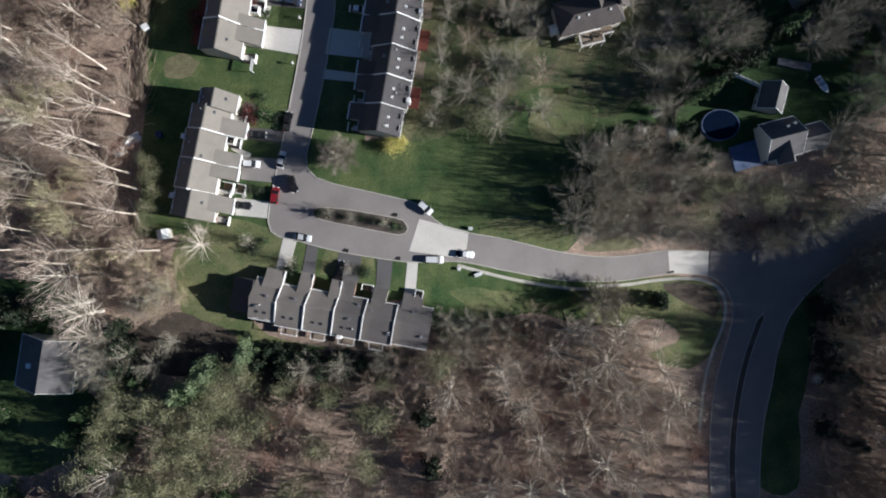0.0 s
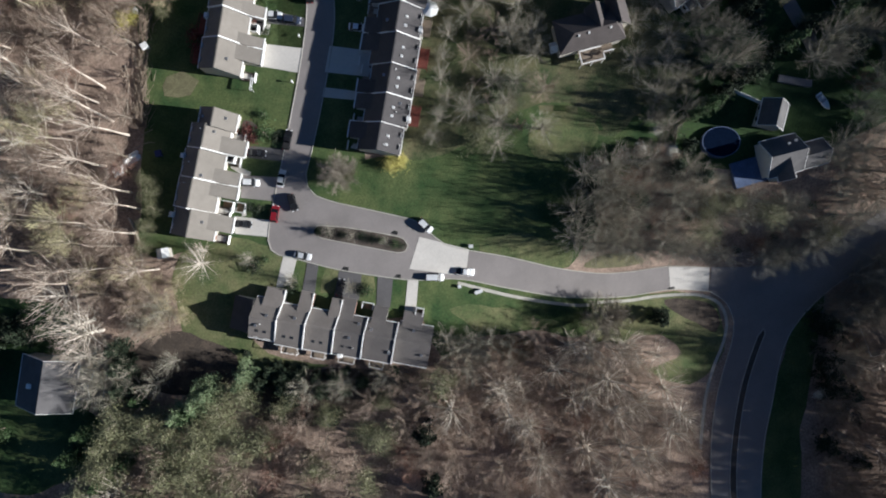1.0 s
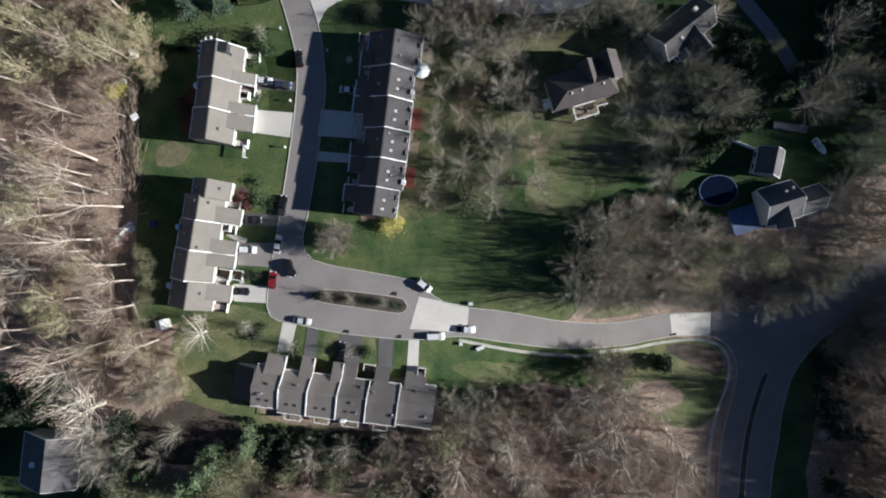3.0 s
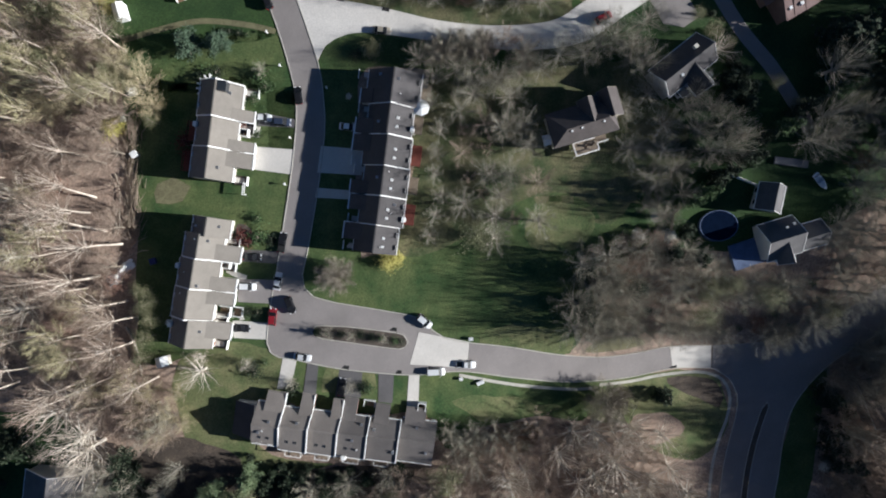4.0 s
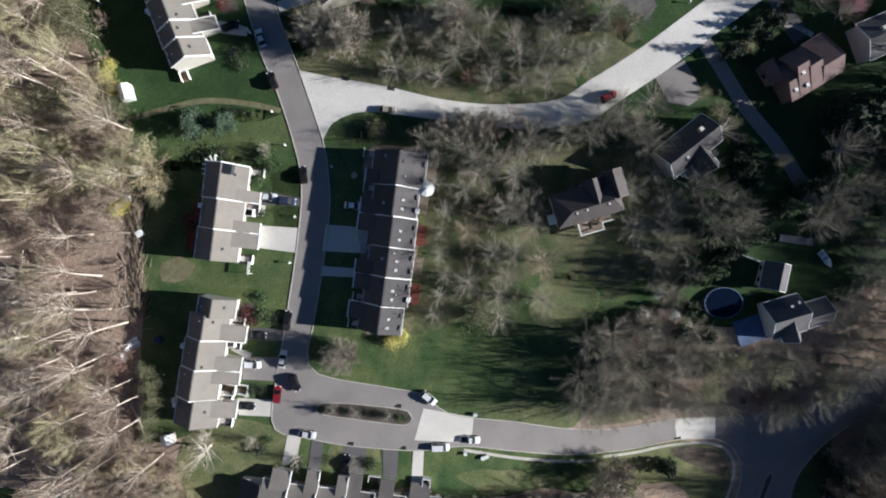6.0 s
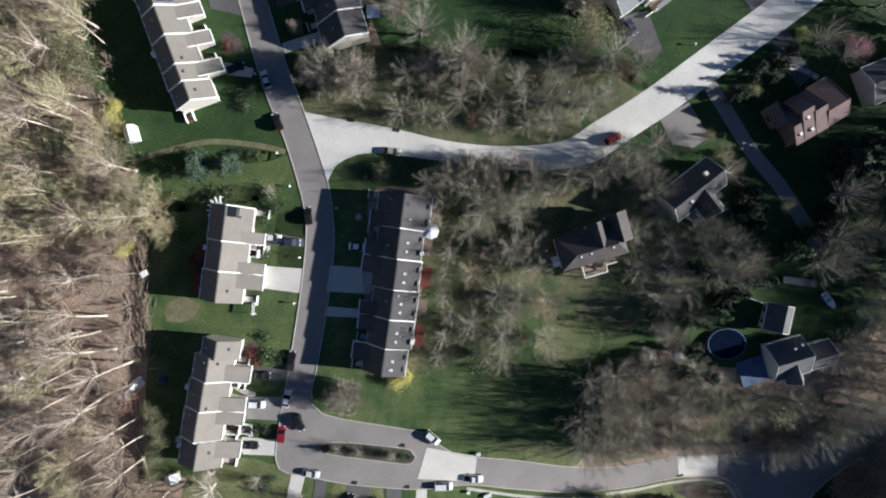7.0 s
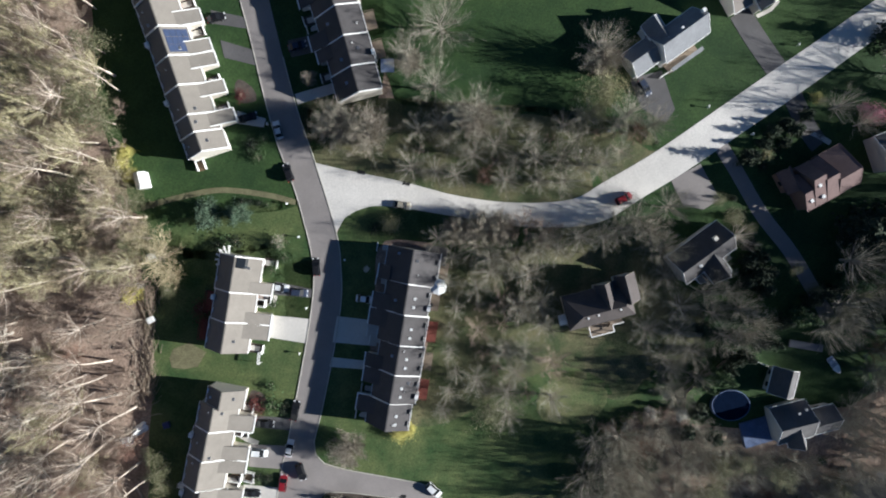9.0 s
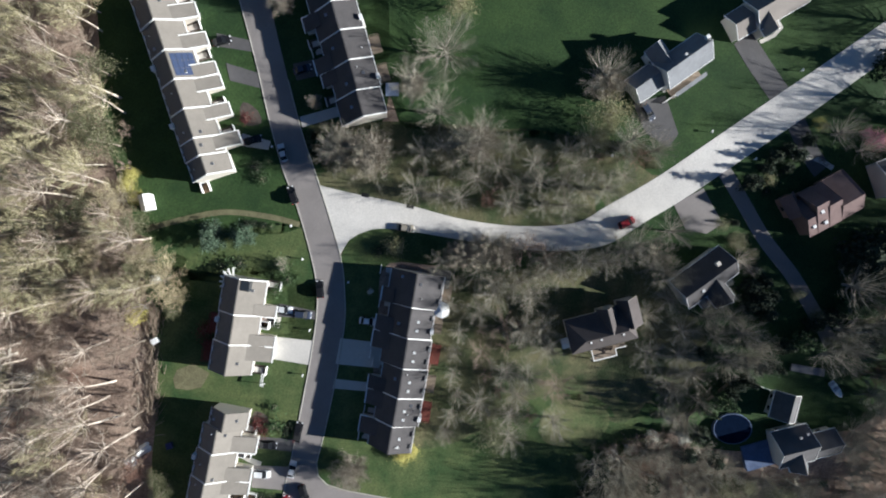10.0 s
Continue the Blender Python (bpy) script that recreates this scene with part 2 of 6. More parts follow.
# ---- roads ----
STREET_W = [(-51, 140), (-45.7, 118.5), (-42.9, 105.5), (-39.9, 93.7), (-36.6, 84.5), (-34.1, 75.5), (-32.3, 66.5), (-32.3, 58.9), (-34.2, 46.8), (-36.6, 35), (-38.7, 25), (-40.6, 17), (-41.6, 12), (-42.3, 6.8), (-41.6, 4.4), (-39.6, 3.1), (-36.2, 2.4)]
COURT_S = [(-36.2, 2.4), (-25.4, -0.5), (-11.7, -2.8), (-5.5, -3.3), (4.4, -3.2), (16.6, -5.7), (31.5, -8.3), (46.9, -8.5), (59.9, -6.8), (70.5, -7.4)]
STREET_E = [(-44, 140), (-39.2, 118.4), (-35.1, 101.5), (-31.3, 89.6), (-26.5, 72.6), (-25.6, 63.5), (-25.8, 56), (-28.1, 42.8), (-31.3, 28.5), (-32.9, 22.8), (-32.6, 19.6), (-30.6, 17.4), (-25.1, 15.6)]
COURT_N = [(-25.1, 15.6), (-12.9, 12.9), (-6, 11), (-2.2, 7.4), (0.4, 5.6), (6.5, 4.0), (16.5, 2.2), (28.9, -0.7), (40.3, -2.2), (49.4, -1.8), (58.7, -0.6), (69.7, -1.0)]
_w, _s, _e, _n = (smooth_line(p) for p in (STREET_W, COURT_S, STREET_E, COURT_N))
draped("road", _w + _s[1:] + (_e + _n[1:])[::-1], 0.1, ASPHALT, "grey asphalt street with a court and a lane", "road")
for _l in (_w, _s, _e[13:], _n):
    strip("kerb", _l, 0.22, 0.2, KERB, "pale concrete kerb along the grey street", "kerb")
CONC_N = [(-31.2, 89.3), (-24.2, 87.6), (-11, 84.8), (2.3, 81.3), (15.7, 79.6), (29.1, 80.3), (36.8, 84.4), (48.7, 91.2), (62.2, 100.3), (75.7, 109.5), (89.2, 118.6), (117.3, 138)]
CONC_S = [(-26.6, 73.0), (-24.5, 76.4), (-19.1, 78.9), (-11.1, 78.6), (8.9, 75.2), (22.3, 73.7), (35.9, 74.9), (46.7, 81.0), (56.2, 86.7), (69.7, 95.8), (83.3, 105), (100.8, 117.4), (125, 134)]
_a, _b = smooth_line(CONC_N), smooth_line(CONC_S)
draped("concrete_road", _a + _b[::-1], 0.125, SLAB, "pale worn concrete road between lawns", "road")
LOW_W = [(70.2, -0.9), (84, -0.5), (96, 3), (108, 11), (135, 32)]
LOW_IN = [(70.6, -7.4), (75.5, -10.5), (78.2, -16), (78.0, -21.7), (76.0, -28.5), (73.4, -36.8), (70.6, -48.1), (68.8, -62.7), (67, -90)]
LOW_OUT = [(140, 21), (114, 2), (103, -6), (96.2, -14), (92, -22.5), (88.5, -36.9), (84.6, -48.2), (81.5, -62.9), (79, -90)]
_a, _b, _c = smooth_line(LOW_W), smooth_line(LOW_IN), smooth_line(LOW_OUT)
draped("through_road", _a + _c + _b[::-1], 0.1, ASPHALT, "grey asphalt through road with a narrow median", "road")
strip("kerb", _b, 0.22, 0.2, KERB, "pale concrete kerb of the through road", "kerb")
strip("kerb", _c, 0.22, 0.2, KERB, "pale concrete kerb of the through road", "kerb")
draped("apron", [(-5.8, 7.4), (6.4, 4.2), (5.6, -2.4), (-8.4, -0.5)], 0.13, CONCRETE, "pale concrete apron across the court", "pavement")
draped("apron", [(58.7, -0.8), (69.7, -0.9), (70.3, -7.2), (59.9, -6.7)], 0.13, CONCRETE, "pale concrete apron at the lane's end", "pavement")


# ---- lawns and drives ----
def lawn(name, pts, mat, label, lift=0.035, amount=1.0):
    draped(name, wobble(smooth_line(pts, 2.5, True), amount), lift, mat, label, "lawn", cell=3.0)


lawn("lawn", [(-34, 24), (-33, 17.5), (-25, 14.5), (-12.5, 12), (-6.5, 9.5), (0, 4.5), (16.5, 1.2), (29, -1.5), (34, 2), (37, 10), (38, 22), (40, 28), (38, 36), (27, 40), (16, 36), (4, 29), (-4, 26), (-10, 26.5), (-22, 26)], GRASS, "green lawn beside the court with tree shadows")
lawn("lawn", [(9, 1.5), (20, 0), (30, -1.5), (33, 3), (25, 7), (15, 8), (9, 6)], DRYGRASS, "tan dry grass beside the lane", 0.065, 1.2)
lawn("lawn", [(22, 27), (33, 26), (38, 31), (36, 36), (27, 38), (21, 33)], DRYGRASS, "yellow-green rough grass in a clearing", 0.065, 1.2)
lawn("lawn", [(-71, 72), (-56, 70), (-42, 70), (-32, 66), (-31.5, 58), (-33, 46), (-36, 34), (-38, 24), (-40.5, 12), (-41, 5), (-52, 4), (-60, 4), (-72, 4), (-72, 20), (-71, 38)], GRASS, "green mown lawn round two terraces", amount=0.7)
lawn("lawn", [(-72, 69), (-71, 79), (-56, 81.5), (-38, 79.5), (-36, 70), (-56, 67)], GRASS, "green lawn round two spruces", 0.03, 0.6)
lawn("lawn", [(-66, 41), (-60, 41), (-58, 45), (-62, 47.5), (-66, 46)], WORN, "tan worn patch in the lawn", 0.065, 0.8)
lawn("lawn", [(-65, -0.5), (-60, 5), (-50, 7), (-42, 5.5), (-39.5, 4), (-35, 3), (-40, -6), (-47.3, -16.1), (-39.3, -22), (-28, -24), (-50, -25), (-62, -18)], DRYGRASS, "patchy green lawn beside the terrace", 0.055)
lawn("lawn", [(-38, 4), (-25, 1), (-11.5, -1), (-4, -2), (-6, -12), (-20, -12), (-38, -8)], GRASS, "small green front lawns between the drives")
# dark green in place of the shade round this house
lawn("lawn", [(-120, -8), (-100, -7), (-90, -10), (-86, -18), (-86, -34), (-100, -38), (-120, -38)], DEEPSHADEGRASS, "lawn coloured dark for shade round a detached house", 0.03, 1.4)
# two dark litter sheets stand in for shade below the terrace and trees
draped("leaf_litter", wobble(smooth_line([(-50, -27), (-36, -25), (-18, -25.5), (-8, -27), (-16, -34), (-30, -38), (-46, -37)], 2.5, True), 1.4), 0.075, LITTERSHADE, "leaf litter darkened for shade below the terrace", "ground", cell=3.0)
draped("leaf_litter", wobble(smooth_line([(-72, -17), (-66, -15), (-56, -17), (-51, -21), (-51, -27.5), (-60, -30), (-72, -30), (-77, -26)], 2.5, True), 1.4), 0.07, LITTERSHADE, "brown leaf litter darkened for half shade under trees", "ground", cell=3.0)
lawn("lawn", [(36, 20), (50, 25), (57, 36), (51, 43), (40, 35), (33, 28)], GRASS, "thin shaded grass under bare trees", 0.028, 1.4)
lawn("lawn", [(-28.5, 0.4), (-25.6, -0.2), (-27, -6.4), (-30, -6)], DRYGRASS, "worn tan front lawn between two drives", 0.065, 0.3)
lawn("lawn", [(-21, -1.6), (-17, -2.2), (-18, -8.4), (-21.6, -8)], DRYGRASS, "patchy front lawn between two drives", 0.065, 0.3)
lawn("lawn", [(-8, -2), (3.5, -2.5), (16, -4), (31, -7), (40, -8), (42, -14), (36, -19), (26, -17.5), (16.7, -17), (6, -19), (-1, -23)], GRASS, "bright green grass bank below the lane", amount=1.6)
lawn("lawn", [(2, -11), (12, -10), (24, -13), (30, -15), (22, -16.5), (8, -16)], DRYGRASS, "pale rough grass on the bank", 0.065, 1.8)
lawn("lawn", [(36, -8), (52, -8), (61, -7), (72, -9), (76, -20), (74, -27), (66, -33), (56, -30), (48, -22), (38, -19.5)], DRYGRASS, "yellow-green grass corner beside the road", amount=1.4)
lawn("lawn", [(-45, 142), (-40, 118), (-36, 101), (-32, 92), (-20, 100), (-15, 110), (-18, 142)], DEEPSHADEGRASS, "shaded green lawn along the upper street", amount=0.4)
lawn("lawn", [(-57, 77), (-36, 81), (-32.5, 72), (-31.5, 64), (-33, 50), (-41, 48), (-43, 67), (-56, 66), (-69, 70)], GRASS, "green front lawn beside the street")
lawn("lawn", [(-80, 98), (-82, 128), (-84, 142), (-48, 142), (-45, 118), (-41.5, 104), (-38, 92.5), (-34.5, 80), (-50, 78), (-72, 77), (-75, 84)], DEEPSHADEGRASS, "deep green lawn beside the terrace")
lawn("lawn", [(-18, 142), (125, 142), (104, 126), (80.2, 111), (61.6, 98), (50, 91.5), (40, 96), (30, 98), (15, 101), (4.0, 102), (-8, 102), (-14, 108)], DEEPSHADEGRASS, "wide green lawn on the slope above the road")
lawn("lawn", [(-33, 91), (-23.6, 86), (-11, 83.6), (2.3, 80), (15.7, 78.5), (28, 79), (38, 82), (50, 89), (44, 98), (20, 102), (6.6, 103), (-13.4, 104), (-26, 104), (-34, 103)], LEAFYGRASS, "thin leaf-strewn grass beside the concrete road", amount=0.6)
lawn("lawn", [(-27, 71.5), (-25, 76), (-18.5, 80), (-11, 80), (8, 77), (20, 75), (22, 71), (4, 67), (-2, 70), (-12, 71), (-17, 69), (-18, 56), (-19, 44), (-19, 32), (-20, 24), (-34, 22), (-32.4, 30), (-29, 43), (-26.8, 56), (-26.8, 64)], GRASS, "shaded green lawn in front of the terrace", amount=0.4)
# shade on these gardens is partly put into their dark green
lawn("lawn", [(56, 26), (78, 24), (104, 32), (112, 40), (114, 62), (112, 96), (100, 112), (84, 101), (66, 90), (60, 76), (66, 62), (58, 52), (56, 40)], DEEPSHADEGRASS, "dark green shaded gardens", 0.02, 1.5)
lawn("lawn", [(34, 88), (36.5, 78), (45, 76), (57, 84), (70, 93), (84, 103), (101, 115), (122, 122), (118, 60), (100, 58), (88, 66), (76, 66), (70, 56), (64, 52), (58, 58), (50, 66), (44, 72)], DEEPSHADEGRASS, "dark shaded lawn between detached houses", amount=1.5)
lawn("lawn", [(36, 75.5), (47, 82), (56.5, 87.6), (70, 96.6), (84, 106), (101, 118.6), (106, 112), (86, 96), (70, 84), (56, 77), (44, 70)], DEEPSHADEGRASS, "shaded grass verge beside the concrete road", 0.028, 0.4)
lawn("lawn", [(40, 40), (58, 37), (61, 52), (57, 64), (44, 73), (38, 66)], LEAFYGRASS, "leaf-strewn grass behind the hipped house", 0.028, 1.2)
# the pool lawn takes the darker green for the shade that falls on it
lawn("lawn", [(56, 38), (70, 46), (79, 43), (92, 50), (103, 42), (100, 33), (84, 32), (78, 25), (60, 25)], DEEPSHADEGRASS, "garden lawn coloured dark for shade round the pool", amount=1.0)
lawn("lawn", [(22, 48), (34, 46), (48, 48), (50, 40), (42, 32), (26, 36)], LEAFYGRASS, "rough leaf-strewn grass below the hipped house", amount=1.5)
lawn("lawn", [(-12, 23.5), (2, 25), (18, 30), (40, 31), (48, 42), (50, 58), (46, 70), (36, 75), (14, 76), (-2, 76), (-4, 66), (-6, 44)], LEAFYGRASS, "thin leaf-strewn grass under bare trees", 0.02, 1.0)
lawn("lawn", [(94, -6), (101, -8), (99, -30), (95, -44), (91, -62), (82, -62), (85, -48), (89, -36), (92.5, -22)], GRASS, "dark green verge beside the through road", amount=0.8)
lawn("lawn", [(-118, -34), (-96, -33), (-84, -36), (-82, -46), (-100, -54), (-118, -50)], GRASS, "shaded lawn behind a detached house", amount=1.5)


def drive(pts, mat, label, lift=0.115):
    draped("driveway", pts, lift, mat, label, "driveway")


drive([(-41.0, 61.5), (-32.6, 59.6), (-32.8, 57.6), (-41.5, 58.4)], DARKASPHALT, "narrow grey asphalt driveway beside grass")
drive([(-42.0, 53.5), (-33.1, 52.5), (-34.2, 46.7), (-42.8, 48.2)], CONCRETE, "wide pale concrete driveway")
drive([(-46.4, 29.4), (-37.6, 28.6), (-38.4, 25.6), (-46.8, 26.6)], DARKASPHALT, "grey asphalt driveway beside a garden bed")
drive([(-47.9, 22.4), (-39.2, 21.9), (-40.8, 16.2), (-48.6, 17.0)], ASPHALT, "wide grey asphalt driveway")
drive([(-50.0, 12.6), (-41.6, 11.6), (-42.3, 7.6), (-50.0, 8.4)], CONCRETE, "pale concrete driveway with a parked car")
drive([(-26.8, 53.1), (-17.0, 51.9), (-17.6, 45.8), (-28.0, 46.9)], CONCRETE, "wide pale concrete driveway in shade")
drive([(-28.2, 43.3), (-18.4, 42.1), (-18.0, 40.0), (-28.8, 41.0)], CONCRETE, "narrow pale concrete driveway in shade")
drive([(-38.6, 3.3), (-35.4, 2.5), (-37.4, -4.6), (-40.6, -4.6)], CONCRETE, "pale concrete driveway to the terrace")
drive([(-33.0, 1.4), (-30.4, 0.7), (-31.4, -6.4), (-34.4, -5.8)], DARKASPHALT, "dark asphalt driveway to the terrace")
drive([(-25.4, -0.7), (-20.0, -1.7), (-20.7, -8.0), (-26.9, -7.4)], DARKASPHALT, "dark asphalt driveway to the terrace")
drive([(-16.1, -2.2), (-12.4, -2.9), (-13.2, -10.0), (-16.6, -9.4)], DARKASPHALT, "dark asphalt driveway to the terrace")
drive([(-8.8, -3.2), (-6.2, -3.4), (-6.9, -11.4), (-9.7, -11.2)], CONCRETE, "pale concrete path to the terrace")


# ---- terraces and houses ----
def window_at(parent, x, y, z, w, h, front=True):
    """A window in a wall that faces local +x (front) or -x."""
    s = 1 if front else -1
    bm = bmesh.new()
    slab(bm, min(x, x + 0.07 * s), max(x, x + 0.07 * s), y - w / 2 - 0.09, y + w / 2 + 0.09, z - 0.09, z + h + 0.09)
    o = part("window", bm, WHITE, parent, "white window frame")
    bm = bmesh.new()
    slab(bm, min(x + 0.07 * s, x + 0.1 * s), max(x + 0.07 * s, x + 0.1 * s), y - w / 2, y + w / 2, z, z + h)
    part("pane", bm, GLASS, o, "dark glass pane")


def vent(parent, x, y, z, kind):
    bm = bmesh.new()
    if kind == 0:
        bmesh.ops.create_cone(bm, cap_ends=True, segments=8, radius1=0.14, radius2=0.11, depth=0.9)
        bmesh.ops.translate(bm, verts=bm.verts, vec=(x, y, z))
        part("vent_pipe", bm, PLASTIC, parent, "white roof vent pipe")
    else:
        slab(bm, x - 0.32, x + 0.32, y - 0.32, y + 0.32, z - 0.3, z + 0.22)
        part("roof_vent", bevelled(bm, 0.06), STEEL, parent, "grey box roof vent")


def townhouse(x, y, rz, w, back, front, garages=(), roof=None, top=7.2, eave_b=4.1, eave_f=2.9, cap=(True, True), label="", group="", seed=0, skylights=0, deck=None, wall=None, rakes=False, fascia=True, rail_white=False):
    """One unit of a terrace; local +x is its street side, y runs along the ridge. garages: (y0, y1, x1) of the wings."""
    rng = random.Random(seed)
    roof, wall = roof or ROOF_TAN, wall or SIDING
    th = thing("townhouse", x, y, rz, label, "townhouse", group)
    h0, h1 = -w / 2, w / 2
    low = -3.0
    bm = bmesh.new()
    profile(bm, [(-back + 0.35, low), (front - 0.35, low), (front - 0.35, eave_f - 0.1), (0, top - 0.35), (-back + 0.35, eave_b - 0.1)], h0 + 0.02, h1 - 0.02)
    part("wall", bm, wall, th)
    for nm, xa, za in (("front_slope", front, eave_f), ("back_slope", -back, eave_b)):
        bm = bmesh.new()
        profile(bm, [(0, top), (xa, za), (xa, za - 0.22), (0, top - 0.3)], h0 + 0.01, h1 - 0.01)
        part(nm, bm, roof, th, "shingled roof slope")
        bm = bmesh.new()
        s = 1 if xa > 0 else -1
        slab(bm, min(xa, xa + 0.16 * s), max(xa, xa + 0.16 * s), h0 + 0.02, h1 - 0.02, za - 0.3, za + 0.02)
        part("gutter", bm, WHITE, th, "white gutter")
    bm = bmesh.new()
    slab(bm, -0.16, 0.16, h0 + 0.02, h1 - 0.02, top - 0.14, top + 0.05)
    part("ridge_cap", bevelled(bm, 0.05), roof, th)
    for on, yy in ((cap[0], h0), (cap[1], h1)):
        if on:
            run = max([g[2] for g in garages if min(abs(g[0] - yy), abs(g[1] - yy)) < 0.5] or [0])
            top_line = [(-back - 0.1, eave_b + 0.26), (0, top + 0.3), (front + 0.1, eave_f + 0.34)]
            low_line = [(front + 0.1, eave_f - 0.2), (0, top - 0.2), (-back - 0.1, eave_b - 0.2)]
            if run:
                top_line[2:] = [(front - 0.3, eave_f + 0.62), (run + 0.1, 2.5)]
                low_line[:1] = [(run + 0.1, 2.0), (front - 0.3, eave_f)]
            bm = bmesh.new()
            profile(bm, top_line + low_line, yy - 0.11, yy + 0.11)
            part("party_wall_cap", bm, WHITE, th, "white party wall coping above the roof")
    for y0, y1, x1 in garages:
        bm = bmesh.new()
        slab(bm, front - 0.6, x1 - 0.3, y0, y1, low, 2.1)
        g = part("garage_wing", bm, wall, th)
        bm = bmesh.new()
        zt = eave_f + 1.5
        profile(bm, [(front - 1.7, zt), (x1, 2.25), (x1, 2.05), (front - 1.7, zt - 0.3)], y0 - 0.12, y1 + 0.12)
        part("garage_roof", bm, roof, g, "shingled garage roof")
        bm = bmesh.new()
        slab(bm, x1, x1 + 0.28, y0 - 0.2, y1 + 0.2, 2.0, 2.34)
        part("fascia", bm, WHITE if fascia else roof, g, "fascia board")
        for yy in (y0 - 0.22, y1 + 0.06) if rakes else ():
            bm = bmesh.new()
            profile(bm, [(front - 1.6, zt + 0.12), (x1 + 0.1, 2.36), (x1 + 0.1, 2.0), (front - 1.6, zt - 0.3)], yy, yy + 0.16)
            part("rake_board", bm, WHITE, g, "white rake board")
        if y1 - y0 > 2.2:
            bm = bmesh.new()
            slab(bm, x1 - 0.3, x1 - 0.24, y0 + 0.3, y1 - 0.3, 0, 1.95)
            part("garage_door", bm, WHITE, g, "white garage door")
    for k in range(2):
        window_at(th, -back + 0.33, h0 + w * (0.28 + 0.44 * k), 0.9, 1.1, 1.4, False)
        window_at(th, -back + 0.33, h0 + w * (0.28 + 0.44 * k), 3.4, 1.0, 1.3, False)
    free = h0 + 0.9 if not garages or min(g[0] for g in garages) > h0 + 1.8 else h1 - 0.9
    bm = bmesh.new()
    slab(bm, front - 0.36, front - 0.29, free - 0.48, free + 0.48, 0.1, 2.15)
    part("front_door", bm, WHITE if seed % 2 else BRICKRED, th, "panelled front door")
    if 20 < seed < 26:
        sl = (top - eave_b) / back
        for yy in (-0.4, 1.6):
            bm = bmesh.new()
            slab(bm, -2.25, -1.65, yy - 0.28, yy + 0.28, top - sl * 2.3 - 0.1, top - sl * 1.6 + 0.18)
            part("dome_skylight", bevelled(bm, 0.12, 2), PLASTIC, th, "white domed skylight")
    if garages and fascia:
        # a dark slab fills the entry recess beside the garage wing
        bm = bmesh.new()
        slab(bm, front - 0.3, front + 2.7, free - 1.1, free + 1.1, -1.2, 0.14)
        part("entry_slab", bm, MULCH, th, "dark slab in the entry recess beside the door")
        bm = bmesh.new()
        slab(bm, front - 0.3, front + 1.5, free - 0.6, free + 0.6, -1.2, 0.3)
        slab(bm, front + 1.52, front + 1.9, free - 0.6, free + 0.6, -1.2, 0.22)
        part("stoop", bm, CONCRETE, th, "pale concrete stoop")
        bm = bmesh.new()
        slab(bm, front + 2.6, front + 2.78, free - 1.1, free + 1.1, -1.2, 0.9)
        part("entry_wall", bevelled(bm, 0.03), WHITE, th, "low white entry wall")
    for k in range(rng.choice((0, 1, 2))):
        xx = rng.uniform(-back * 0.7, -0.8)
        vent(th, xx, rng.uniform(h0 + 0.8, h1 - 0.8), top + (top - eave_b) * xx / back + 0.1, k % 2)
    for k in range(rng.choice((0, 1, 1))):
        xx = rng.uniform(0.8, front * 0.6)
        vent(th, xx, rng.uniform(h0 + 0.8, h1 - 0.8), top - (top - eave_f) * xx / front + 0.1, 1 - k % 2)
    for k in range(skylights):
        xx, yy = -back * 0.62, -0.8 + 1.9 * k
        bm = bmesh.new()
        slope = (top - eave_b) / back
        profile(bm, [(xx - 0.3, top + slope * (xx - 0.3) + 0.14), (xx + 0.3, top + slope * (xx + 0.3) + 0.14), (xx + 0.3, top + slope * (xx + 0.3) - 0.1), (xx - 0.3, top + slope * (xx - 0.3) - 0.1)], yy - 0.22, yy + 0.22)
        part("skylight", bm, GLASS, th, "dark glass skylight")
    if seed == 1:
        bm = bmesh.new()
        profile(bm, [(0.4, top - 0.1), (2.4, top - 0.1), (2.4, top - 2.6), (0.4, top - 0.8)], 1.6, 3.9)
        part("roof_dormer", bm, GLASS, th, "dark boxed roof light")
    # chimney chase on the back wall
    if seed in (2, 12, 14, 21, 24, 33, 40, 43, 45, 51, 53):
        bm = bmesh.new()
        slab(bm, -back - 0.45, -back + 0.35, h1 - 2.6, h1 - 1.5, low, eave_b + 1.1)
        part("chimney_chase", bevelled(bm, 0.04), WHITE, th, "pale boxed chimney chase")
    if deck:
        dw, dd, dm = deck
        rm = WHITE if rail_white else dm
        bm = bmesh.new()
        slab(bm, -back - dd, -back + 0.2, -dw / 2, dw / 2, 1.75, 1.95)
        d = part("deck", bm, dm, th, "timber deck")
        for k in range(int(dw / 1.1) + 1):
            bm = bmesh.new()
            yy = -dw / 2 + 0.06 + k * (dw - 0.12) / int(dw / 1.1)
            slab(bm, -back - dd, -back - dd + 0.1, yy - 0.05, yy + 0.05, -2.0 if k % 2 == 0 else 1.95, 2.9)
            part("post", bm, rm, d)
        bm = bmesh.new()
        slab(bm, -back - dd - 0.02, -back - dd + 0.12, -dw / 2, dw / 2, 2.88, 3.0)
        for yy in (-dw / 2, dw / 2 - 0.1):
            slab(bm, -back - dd, -back, yy, yy + 0.1, 2.88, 3.0)
        part("rail", bm, rm, d)
    return th


